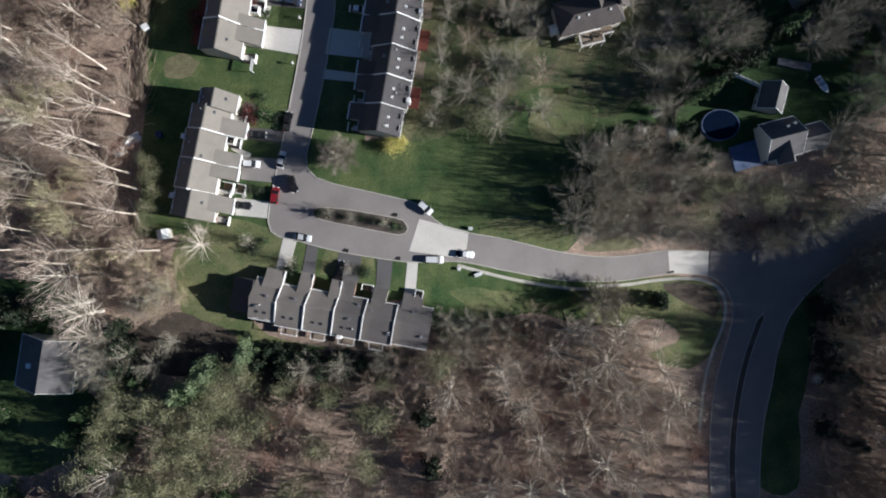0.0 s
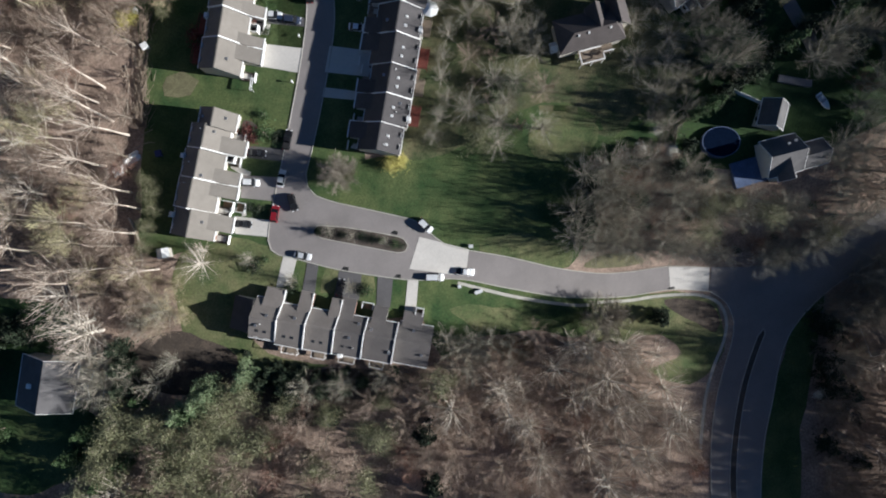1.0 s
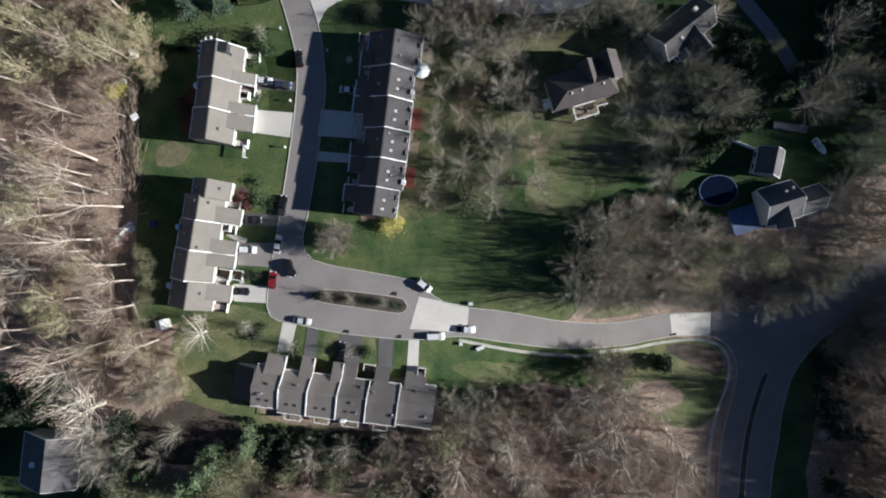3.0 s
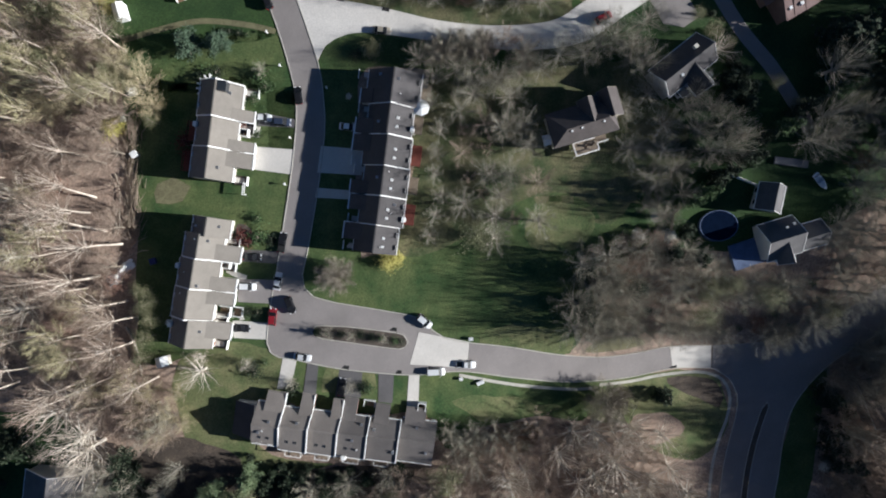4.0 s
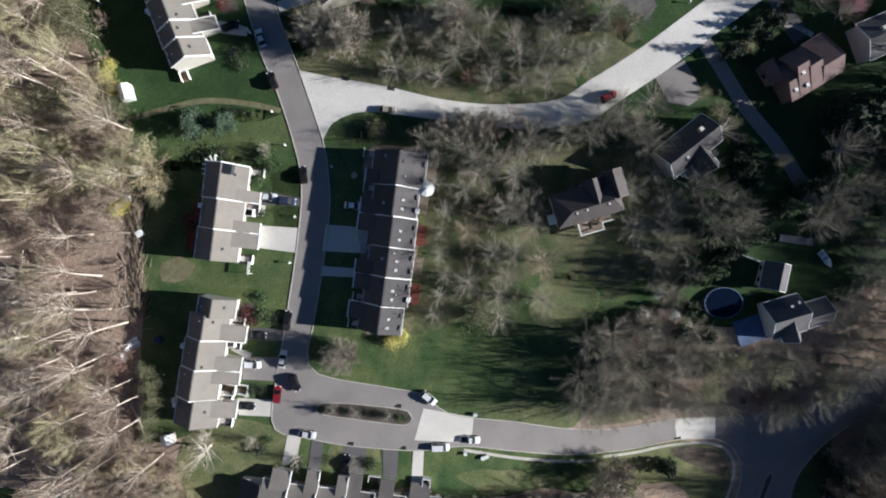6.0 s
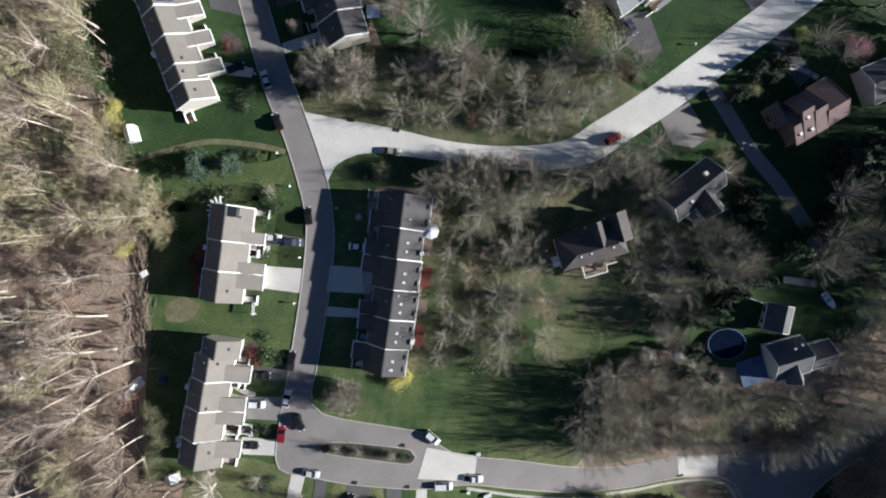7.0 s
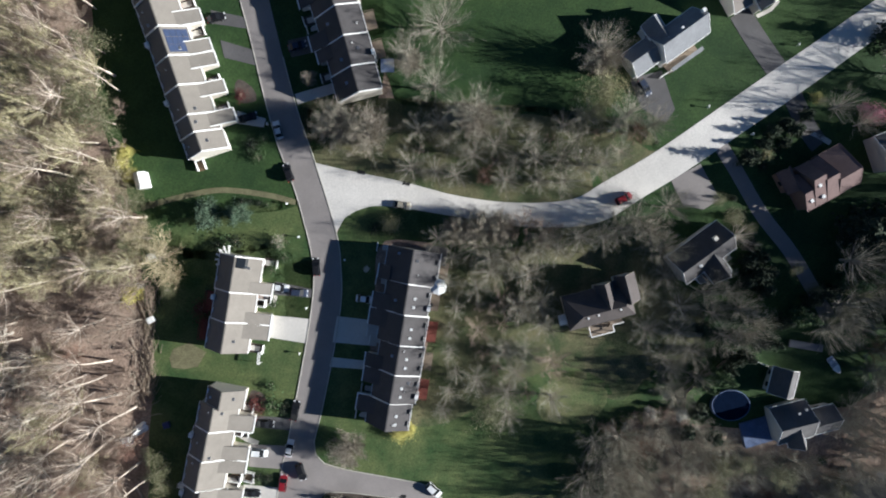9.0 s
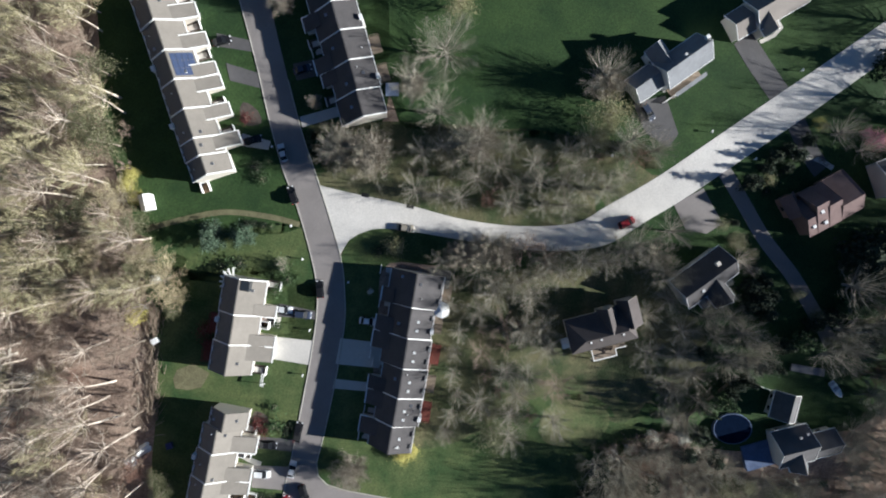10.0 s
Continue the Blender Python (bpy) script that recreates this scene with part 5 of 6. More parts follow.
umbrella(-13.8, 111.0, BLUECLOTH, "pale blue square parasol behind the terrace")
umbrella(-2.6, 60.2, PLASTIC, "round off-white parasol on a terrace deck", True)
# low lean-to at the lower terrace's west end
_lt = thing("lean_to", -47.0, -10.6, 79.4, "lean-to with grey shingle roof at the terrace's end", "lean-to")
bm = bmesh.new()
slab(bm, -4.0, 3.6, -1.5, 3.2, -2.5, 2.2)
part("wall", bm, SIDING, _lt)
bm = bmesh.new()
_p = [(-4.2, -1.75, 4.7), (3.8, -1.75, 4.7), (3.8, 3.5, 2.2), (-4.2, 3.5, 2.2)]
_a = [bm.verts.new(q) for q in _p]
_b = [bm.verts.new((q[0], q[1], q[2] - 0.25)) for q in _p]
bm.faces.new(_a), bm.faces.new(_b[::-1])
for _i in range(4):
    bm.faces.new((_a[_i], _b[_i], _b[(_i + 1) % 4], _a[(_i + 1) % 4]))
bmesh.ops.recalc_face_normals(bm, faces=bm.faces)
part("roof", bm, ROOF_GREY, _lt)


# ---- courtyard walls, porches and fallen logs ----
def court_wall(x, y, rz, lx, ly, label, high=1.5, mat=None):
    """A U-shaped garden wall, open towards local -x."""
    th = thing("courtyard_wall", x, y, rz, label, "wall", "courtyard walls")
    for a, b, c, d in ((lx / 2 - 0.16, lx / 2, -ly / 2, ly / 2), (-lx / 2, lx / 2 - 0.16, -ly / 2, -ly / 2 + 0.16), (-lx / 2, lx / 2 - 0.16, ly / 2 - 0.16, ly / 2)):
        bm = bmesh.new()
        slab(bm, a, b, c, d, -0.5, high)
        part("wall_panel", bevelled(bm, 0.03), mat or WHITE, th)
    bm = bmesh.new()
    slab(bm, -lx / 2, lx / 2 - 0.17, -ly / 2 + 0.17, ly / 2 - 0.17, -0.3, 0.12)
    part("paving", bm, DIRT, th)


court_wall(-51.4, 14.9, -11.5, 2.8, 2.6, "white courtyard wall beside a garage wing")
court_wall(-48.4, 14.6, -11.5, 2.2, 2.4, "white courtyard wall beside a driveway", 1.1)
court_wall(-44.2, 56.6, -10, 2.2, 1.8, "white entry porch wall between garages", 2.3)
court_wall(-50.2, 26.0, -11.5, 2.0, 1.8, "white entry porch wall beside a garage", 2.2)
court_wall(-18.6, -9.4, 79, 1.6, 2.8, "white porch rail at a terrace entrance", 1.0)
court_wall(-6.0, -11.4, 79, 2.6, 2.0, "pale entry porch at the terrace's end", 2.2)

court_wall(-57.6, 88.9, 108, 2.4, 2.0, "white railed stoop at the terrace's end", 1.1)


def fallen_log(x, y, rz, length, thick, label):
    th = thing("fallen_log", x, y, rz, label, "log", "fallen logs", z=gz(x, y) + thick)
    rng = random.Random(int(x * 10 + y))
    bm = bmesh.new()
    rings, n = [], 8
    for i in range(n):
        u = i / (n - 1)
        r, off = thick * (0.7 - 0.4 * u), Vector((0, math.sin(u * 2.6) * 0.09 * length + rng.gauss(0, 0.04), 0.02 * length * u))
        rings.append([bm.verts.new((u * length + off.x, off.y + r * math.cos(a * math.pi / 4), off.z + r * math.sin(a * math.pi / 4))) for a in range(8)])
    for p, q in zip(rings, rings[1:]):
        for a in range(8):
            bm.faces.new((p[a], p[(a + 1) % 8], q[(a + 1) % 8], q[a]))
    bm.faces.new(rings[0][::-1]), bm.faces.new(rings[-1])
    bmesh.ops.recalc_face_normals(bm, faces=bm.faces)
    part("trunk", bm, BARK if thick > 0.3 else BARKDARK, th)


for _x, _y, _r, _l, _t in ((-74.6, 12.0, -78, 9.5, 0.28), (-75.2, 48.5, -86, 7.0, 0.22), (-74.8, 40.5, -100, 6.5, 0.2), (-72.6, 31.0, 30, 4.5, 0.18), (-73.4, 29.0, 12, 5.0, 0.18)):
    fallen_log(_x, _y, _r, _l, _t, "grey-brown fallen log among brush at the wood's edge")
fallen_log(-75.2, 12.4, -76, 12.0, 0.4, "long pale dead trunk leaning along the wood's edge")


# ---- trees ----
class Mesh:
    """Vertices and triangles that are gathered, then made into one mesh."""

    def __init__(self):
        self.v, self.f = [], []

    def tube(self, line, r0, r1, sides):
        base, k = len(self.v), len(line)
        for i, p in enumerate(line):
            d = (line[min(k - 1, i + 1)] - line[max(0, i - 1)]).normalized()
            s = d.orthogonal().normalized()
            t = d.cross(s)
            r = r0 + (r1 - r0) * i / (k - 1)
            for j in range(sides):
                a = 2 * math.pi * j / sides
                self.v.append(p + (s * math.cos(a) + t * math.sin(a)) * r)
        for i in range(k - 1):
            for j in range(sides):
                a, b = base + i * sides + j, base + i * sides + (j + 1) % sides
                self.f += [(a, b, b + sides), (a, b + sides, a + sides)]

    def spike(self, p, q, r):
        d = (q - p).normalized()
        s = d.orthogonal().normalized()
        k = len(self.v)
        s = (s * math.cos(k * 0.8) + d.cross(s) * math.sin(k * 0.8)) * r
        self.v += [p + s, p - s, q]
        self.f.append((k, k + 1, k + 2))

    def leaf(self, p, d, n, size):
        """A folded leaf clump: two triangles with a crease."""
        s = d.cross(n).normalized()
        k = len(self.v)
        self.v += [p - d * size, p + s * size * 0.7 + n * size * 0.25, p + d * size, p - s * size * 0.7 + n * size * 0.25]
        self.f += [(k, k + 1, k + 2), (k, k + 2, k + 3)]

    def arrays(self):
        return np.array([tuple(q) for q in self.v], np.float32), np.array(self.f, np.int32)


def mesh_of(name, verts, tris, mat):
    me = bpy.data.meshes.new(name)
    me.vertices.add(len(verts)), me.loops.add(3 * len(tris)), me.polygons.add(len(tris))
    me.vertices.foreach_set("co", np.ascontiguousarray(verts, np.float32).ravel())
    me.loops.foreach_set("vertex_index", np.ascontiguousarray(tris, np.int32).ravel())
    me.polygons.foreach_set("loop_start", np.arange(0, 3 * len(tris), 3, dtype=np.int32))
    me.materials.append(mat)
    me.update(calc_edges=True)
    return me


def wander(rng, p, d, length, steps, bend, lift=0.0):
    line = [p.copy()]
    for _ in range(steps):
        d = (d + Vector((rng.gauss(0, bend), rng.gauss(0, bend), rng.gauss(0, bend) + lift))).normalized()
        p = p + d * length / steps
        line.append(p.copy())
    return line


def bare_tree(seed, h, spread, start, twigs, thick=0.03, twig_len=1.5, limbs=40, stray=0.07, fan=0.5, girth=1.0):
    """Limbs and twigs of a leafless tree, whose limbs fan out to an uneven round crown. start: the share of its height that is bare trunk."""
    rng = random.Random(seed)
    wood, fine = Mesh(), Mesh()
    lean = Vector((rng.gauss(0, 0.04), rng.gauss(0, 0.04), 1)).normalized()
    trunk = wander(rng, Vector((0, 0, -0.5)), lean, h * 0.8, 7, 0.035, 0.03)
    r0 = (0.012 * h + 0.05) * girth
    wood.tube(trunk, r0, 0.05, 6)
    low = start * h
    mid = low + 0.35 * (h - low)
    heart = trunk[min(7, int(mid / (h * 0.8) * 7))]
    spurs = []
    for i in range(limbs):
        dz = 1.0 - 1.2 * (i + rng.random()) / limbs
        a = i * 2.39996 + rng.uniform(-0.4, 0.4)
        flat = math.sqrt(max(0.0, 1 - dz * dz))
        bulge = (0.72 + 0.42 * rng.random()) * (1 + 0.25 * noise.noise(Vector((math.cos(a) * 1.3, math.sin(a) * 1.3, dz * 1.5 + seed))))
        tip = Vector((heart.x + math.cos(a) * flat * spread * bulge, heart.y + math.sin(a) * flat * spread * bulge, mid + dz * (h - mid) * bulge))
        zb = max(low * 0.9, min(h * 0.74, low + (tip.z - low) * rng.uniform(0.25, 0.5)))
        k = zb / (h * 0.8) * 7
        k0 = min(6, int(k))
        base = trunk[k0].lerp(trunk[k0 + 1], k - k0)
        n, way = 4, tip - base
        line = [base]
        for s in range(1, n + 1):
            u = s / n
            line.append(base + way * u + Vector((rng.gauss(0, 0.16), rng.gauss(0, 0.16), -0.35 * u * (1 - u) * spread * flat + rng.gauss(0, 0.12))))
        big = i % 4 == 0
        wood.tube(line, r0 * (0.4 if big else 0.22), 0.015, 4 if big else 3)
        spurs.append((line, way.normalized(), way.length))
    total, loose = sum(q[2] for q in spurs), stray * spread
    for line, way, ln in spurs:
        for _ in range(int(twigs * ln / total)):
            u = (1 - 0.75 * rng.random() ** 1.3) * 3.98
            k = int(u)
            p = line[k].lerp(line[k + 1], u - k)
            p = p + Vector((rng.gauss(0, loose), rng.gauss(0, loose), rng.gauss(0, loose)))
            d = way + Vector((rng.gauss(0, fan), rng.gauss(0, fan), rng.gauss(0.2, fan * 0.8)))
            fine.spike(p, p + d.normalized() * twig_len * rng.uniform(0.5, 1.2), thick * rng.uniform(0.7, 1.3))
    return wood.arrays(), fine.arrays()


def leafy_tree(seed, h, spread, count, size, cone=0.0, low=0.25):
    """A leaf-bearing tree: limbs, and many small clumps round them. cone: 1 for a conifer."""
    rng = random.Random(seed)
    wood, green = Mesh(), Mesh()
    trunk = wander(rng, Vector((0, 0, -0.4)), Vector((0, 0, 1)), h * 0.95, 6, 0.03, 0.05)
    r0 = 0.012 * h + 0.05
    wood.tube(trunk, r0, 0.03, 6)
    tips = []
    n = 26 if cone else 14
    for i in range(n):
        u = low + (0.96 - low) * (i + 0.5) / n
        k = min(5, int(u * 6))
        p = trunk[k].lerp(trunk[k + 1], u * 6 - k)
        a = i * 2.4 + rng.uniform(-0.5, 0.5)
        ln = spread * ((1.12 - u) if cone else math.sin(math.pi * min(0.93, 0.28 + 0.7 * u))) * rng.uniform(0.8, 1.2)
        d = Vector((math.cos(a), math.sin(a), 0.12 if cone else 0.5)).normalized()
        limb = wander(rng, p, d, ln, 3, 0.12, 0.0)
        wood.tube(limb, 0.05 + 0.05 * (1 - u), 0.015, 3)
        tips.append((limb, ln))
    total = sum(t[1] for t in tips)
    for limb, ln in tips:
        for _ in range(int(count * ln / total)):
            u = (1 - rng.random() ** 1.6) * 3 * 0.98 + 0.05
            k = min(2, int(u))
            c = limb[k].lerp(limb[k + 1], u - k)
            w = (0.35 + 0.18 * ln) * (0.6 if cone else 1.0)
            p = c + Vector((rng.gauss(0, w), rng.gauss(0, w), rng.gauss(0, w * 0.7)))
            d = Vector((rng.gauss(0, 1), rng.gauss(0, 1), rng.gauss(0, 0.6))).normalized()
            nn = Vector((rng.gauss(0, 0.6), rng.gauss(0, 0.6), 1)).normalized()
            green.leaf(p, d, nn, size * rng.uniform(0.6, 1.4))
    return wood.arrays(), green.arrays()


KINDS = {}


def kind_of(name, built, bark, crown):
    (wv, wf), (fv, ff) = built
    KINDS.setdefault(name, []).append((mesh_of("trunk", wv, wf, bark), mesh_of("crown", fv, ff, crown), built))


for s in range(5):
    kind_of("tall", bare_tree(100 + s, 20 + 1.2 * s, 4.2, 0.45, 640, 0.034, 1.7, 22, 0.07, 0.5, 1.0), BARK, TWIG)
for s in range(2):
    kind_of("hazy", bare_tree(170 + s, 9 + s, 4.6, 0.1, 2700, 0.03, 1.1, 44, 0.07, 0.5), BARKDARK, TWIGHAZE)
for s in range(3):
    kind_of("budding", bare_tree(150 + s, 17 + 1.5 * s, 4.0, 0.4, 1150, 0.036, 1.5, 24, 0.07, 0.5, 0.72), BARK, TWIGBUD)
for s in range(4):
    kind_of("round", bare_tree(200 + s, 10 + s, 4.2, 0.14, 1120, 0.031, 1.4, 24), BARKDARK, TWIG)
for s in range(5):
    kind_of("crowned", bare_tree(250 + s, 10 + s, 5.0, 0.1, 2800, 0.016, 1.3, 38, 0.065, 0.45, 1.45), BARKGREY, TWIGGREY)
for s in range(2):
    kind_of("domed", bare_tree(280 + s, 9 + s, 4.3, 0.1, 6500, 0.042, 1.0, 60, 0.09, 0.5), BARKGREY, TWIGFINE)
for s in range(2):
    kind_of("red", bare_tree(300 + s, 8 + s, 3.4, 0.15, 1300, 0.028, 1.2, 26), BARKDARK, TWIGRED)
for s in range(2):
    kind_of("pale", bare_tree(400 + s, 14 + s, 6.0, 0.14, 1150, 0.028, 1.6, 32, 0.07, 0.5, 2.1), BARKPALE, TWIGPALE)
for s in range(3):
    kind_of("brush", bare_tree(450 + s, 3.2 + s * 0.7, 1.8, 0.05, 300, 0.036, 1.0, 9), BARKDARK, TWIG)
for s in range(3):
    kind_of("olive", leafy_tree(500 + s, 12 + s, 4.6, 2600, 0.14), BARKDARK, BUD)
for s in range(2):
    kind_of("conifer", leafy_tree(600 + s, 12 + s, 3.2, 2000, 0.26, 1.0, 0.1), BARKDARK, LEAF)
for s in range(2):
    kind_of("pine", leafy_tree(650 + s, 10 + s, 3.8, 3600, 0.165, 1.0, 0.15), BARKDARK, PINE)
for s in range(2):
    kind_of("dark", leafy_tree(700 + s, 9 + s, 3.0, 1300, 0.3, 1.0, 0.06), BARKDARK, LEAFDARK)
kind_of("spruce", leafy_tree(800, 8, 3.4, 5000, 0.15, 1.0, 0.05), BARKDARK, LEAFBLUE)
kind_of("willow", leafy_tree(810, 9, 4.6, 3800, 0.115, 0.0, 0.15), BARKDARK, WILLOW)
kind_of("yellow", leafy_tree(820, 2.4, 1.35, 2000, 0.095, 0.0, 0.05), BARKDARK, YELLOW)
kind_of("blossom", leafy_tree(830, 5, 1.9, 2400, 0.16, 0.0, 0.2), BARKDARK, BLOSSOM)
kind_of("pink", leafy_tree(840, 6, 2.8, 1300, 0.16, 0.0, 0.2), BARKDARK, PINKBLOOM)
for s in range(2):
    kind_of("bronze", leafy_tree(870 + s, 5, 2.4, 900, 0.15, 0.0, 0.1), BARKDARK, BRONZE)
kind_of("bush", leafy_tree(815, 3.2, 1.9, 1500, 0.15, 0.0, 0.04), BARKDARK, WILLOW)
kind_of("maroon", leafy_tree(850, 2.2, 1.3, 500, 0.12, 0.0, 0.08), BARKDARK, REDLEAF)
for s in range(2):
    kind_of("shrub", leafy_tree(860 + s, 1.5 + 0.4 * s, 1.1, 420, 0.13, 0.0, 0.06), BARKDARK, LEAF if s else LEAFDARK)
def brush_pile(line, wide, count, seed):
    """A long heap of cut branches, laid mostly along its line."""
    rng = random.Random(seed)
    heap = Mesh()
    for _ in range(count):
        u = rng.random() * (len(line) - 1.001)
        i = int(u)
        x = line[i][0] + (line[i + 1][0] - line[i][0]) * (u - i) + rng.gauss(0, wide / 3)
        y = line[i][1] + (line[i + 1][1] - line[i][1]) * (u - i)
        a = math.pi / 2 + rng.gauss(0, 0.35)
        d = Vector((math.cos(a), math.sin(a), rng.gauss(0, 0.08))).normalized()
        p = Vector((x, y, gz(x, y) + 0.15 + 0.9 * rng.random() ** 2))
        heap.tube(wander(rng, p, d, rng.uniform(1.2, 4.2), 3, 0.1), rng.uniform(0.03, 0.1), 0.02, 4)
    v, f = heap.arrays()
    tagged(new("brush_pile", mesh_of("brush_pile", v, f, DECKWOOD)), "long heap of cut brown branches at the wood's edge", "brush pile", "", "stuff")


brush_pile([(-71.6, 33), (-71.4, 40), (-71.2, 47), (-70.6, 54), (-70.4, 60)], 2.6, 520, 5)


LABELS = {
    "tall": ("tall bare woodland tree with a pale trunk", "tree"), "round": ("leafless deciduous tree with grey-brown twigs", "tree"),
    "hazy": ("spreading tree in yellow-tan spring bud", "tree"), "budding": ("tall tree with yellow-green budding twigs", "tree"), "crowned": ("leafless tree with a dense crown of grey twigs", "tree"), "domed": ("leafless tree with a domed haze of fine grey twigs", "tree"), "red": ("leafless tree with reddish budding twigs", "tree"), "pale": ("bare spreading tree with pale limbs", "tree"),
    "olive": ("tree with sparse olive-green spring leaves", "tree"), "conifer": ("tall green conifer at the wood's edge", "conifer"),
    "pine": ("pale green pine at the wood's edge", "conifer"), "dark": ("dark evergreen of a hedge row", "conifer"), "spruce": ("blue-green spruce on a lawn", "conifer"), "willow": ("yellow-green budding tree on a lawn", "tree"),
    "yellow": ("yellow flowering forsythia bush", "shrub"), "blossom": ("small white flowering tree", "tree"), "pink": ("pink flowering tree beside a house", "tree"),
    "bush": ("pale yellow-green bush on a lawn", "shrub"), "maroon": ("maroon-leaved shrub in a garden bed", "shrub"), "bronze": ("small tree with bronze spring leaves", "tree"), "brush": ("bare brown brush under trees", "shrub"), "shrub": ("clipped green garden shrub", "shrub")}
NAMES = {"shrub": "shrub", "bush": "shrub", "maroon": "shrub", "yellow": "shrub", "conifer": "conifer", "pine": "conifer", "dark": "conifer", "spruce": "conifer"}
trng = random.Random(77)


def tree(kind, x, y, scale=1.0, tall=None):
    trunk, crown, _ = KINDS[kind][trng.randrange(len(KINDS[kind]))]
    t = thing(NAMES.get(kind, "tree"), x, y, trng.uniform(0, 360), *LABELS[kind], group=LABELS[kind][1] + "s")
    t.scale = (scale, scale, tall or scale)
    for nm, me in (("trunk", trunk), ("crown", crown)):
        o = new(nm, me)
        o.parent = t
    return t


def inside(x, y, poly):
    r, k = False, len(poly)
    for i in range(k):
        (x1, y1), (x2, y2) = poly[i], poly[(i + 1) % k]
        if (y1 > y) != (y2 > y) and x < (x2 - x1) * (y - y1) / (y2 - y1) + x1:
            r = not r
    return r


def scatter(poly, gap, rng):
    """Places inside an outline, at least gap apart."""
    xs, ys = [p[0] for p in poly], [p[1] for p in poly]
    out, fails = [], 0
    while fails < 400:
        x, y = rng.uniform(min(xs), max(xs)), rng.uniform(min(ys), max(ys))
        if inside(x, y, poly) and all((x - a) ** 2 + (y - b) ** 2 > gap * gap for a, b in out):
            out.append((x, y))
            fails = 0
        else:
            fails += 1
    return out


def woodland(name, poly, gap, mix, label, seed, sizes=(0.8, 1.15)):
    """A wood whose trees nobody could count, as one object of each material."""
    rng = random.Random(seed)
    lots = {}
    for x, y in scatter(poly, gap, rng):
        k = rng.choices([m[0] for m in mix], [m[1] for m in mix])[0]
        tr, cr, built = KINDS[k][rng.randrange(len(KINDS[k]))]
        a, s = rng.uniform(0, 2 * math.pi), rng.uniform(*sizes)
        rot = np.array([[math.cos(a), -math.sin(a), 0], [math.sin(a), math.cos(a), 0], [0, 0, 1]], np.float32) * s
        at = np.array([x, y, gz(x, y)], np.float32)
        for me, (v, f) in zip((tr, cr), built):
            lots.setdefault(me.materials[0], []).append((v @ rot.T + at, f))
    root = tagged(new(name), label, "woodland", "", "stuff")
    for mat, items in lots.items():
        n, vs, fs = 0, [], []
        for v, f in items:
            vs.append(v), fs.append(f + n)
            n += len(v)
        o = new("trees", mesh_of("trees", np.concatenate(vs), np.concatenate(fs), mat))
        o.parent = root
        o["kind"] = "stuff"


def grove(poly, gap, mix, seed, sizes=(0.8, 1.15), low=1.0):
    rng = random.Random(seed)
    for x, y in scatter(poly, gap, rng):
        kind, size = rng.choices([m[0] for m in mix], [m[1] for m in mix])[0], rng.uniform(*sizes)
        tree(kind, x, y, size, size * low)


woodland("west_wood", [(-114, 1), (-100, 0), (-86, -5), (-74, -8), (-67, -1), (-72, 8), (-73, 40), (-71.5, 60), (-70.5, 64), (-114, 64)], 3.7, [("tall", 3.6), ("round", 2.6), ("budding", 1.0), ("hazy", 0.5), ("red", 0.5), ("brush", 4)], "bare brown woodland with tall pale trunks", 1)
woodland("north_west_wood", [(-114, 64), (-70.5, 64), (-70.5, 76), (-75, 90), (-75, 106), (-80, 118), (-82, 146), (-114, 146)], 3.4, [("tall", 2.4), ("round", 2), ("budding", 3.6), ("hazy", 1.8), ("olive", 0.9), ("brush", 2)], "bare woodland with budding olive-green trees", 14)
woodland("south_wood", [(2, -22), (18, -17), (36, -18.5), (50, -23), (60, -33), (65, -50), (63, -66), (0, -66)], 4.0, [("tall", 0.5), ("round", 6), ("red", 1.0), ("olive", 0.25), ("pale", 2.2), ("brush", 4)], "bare brown woodland on the slope below the lane", 2, (0.7, 1.05))
woodland("terrace_wood", [(-46, -34), (-20, -32), (-10, -28), (2, -22), (0, -66), (-50, -66)], 4.2, [("round", 5), ("red", 1.5), ("olive", 2.0), ("dark", 0.7), ("brush", 4)], "brown and olive woodland below the terrace", 28, (0.7, 1.05))
woodland("south_west_wood", [(-46, -28), (-54, -31), (-62, -34), (-70, -34), (-78, -35), (-81, -40), (-84, -56), (-108, -60), (-108, -66), (-50, -66)], 4.2, [("olive", 7), ("round", 2), ("conifer", 0.8), ("pale", 0.5), ("brush", 1)], "mixed budding woodland beside a garden", 12, (0.8, 1.1))
woodland("east_wood", [(98, -13), (101, -30), (96, -60), (94, -74), (128, -74), (128, 0), (112, -2)], 3.3, [("tall", 0.4), ("round", 7), ("dark", 0.8), ("brush", 1)], "shaded bare woodland beside the through road", 3, (0.9, 1.2))
# next two woods stand out of view, added to shade road and gardens
woodland("road_shade_wood", [(117, -2), (127, 8), (133, 6), (133, -12), (117, -12)], 3.6, [("dark", 5), ("conifer", 1), ("round", 3)], "unseen evergreens added to shade the through road", 16, (1.1, 1.5))
woodland("unseen_east_wood", [(113, 50), (121, 48), (120, 74), (109, 72), (108, 58)], 3.1, [("tall", 0.6), ("round", 5), ("dark", 3), ("conifer", 1)], "unseen woodland added to shade the gardens", 13, (1.1, 1.45))
grove([(95, 16), (104, 14), (113, 20), (114, 46), (108, 52), (101, 44), (99, 34), (94, 26)], 4.0, [("crowned", 6), ("round", 1), ("red", 0.5)], 21, (0.85, 1.15), 0.85)
_b = [("crowned", 6), ("olive", 0.5), ("red", 0.6)]
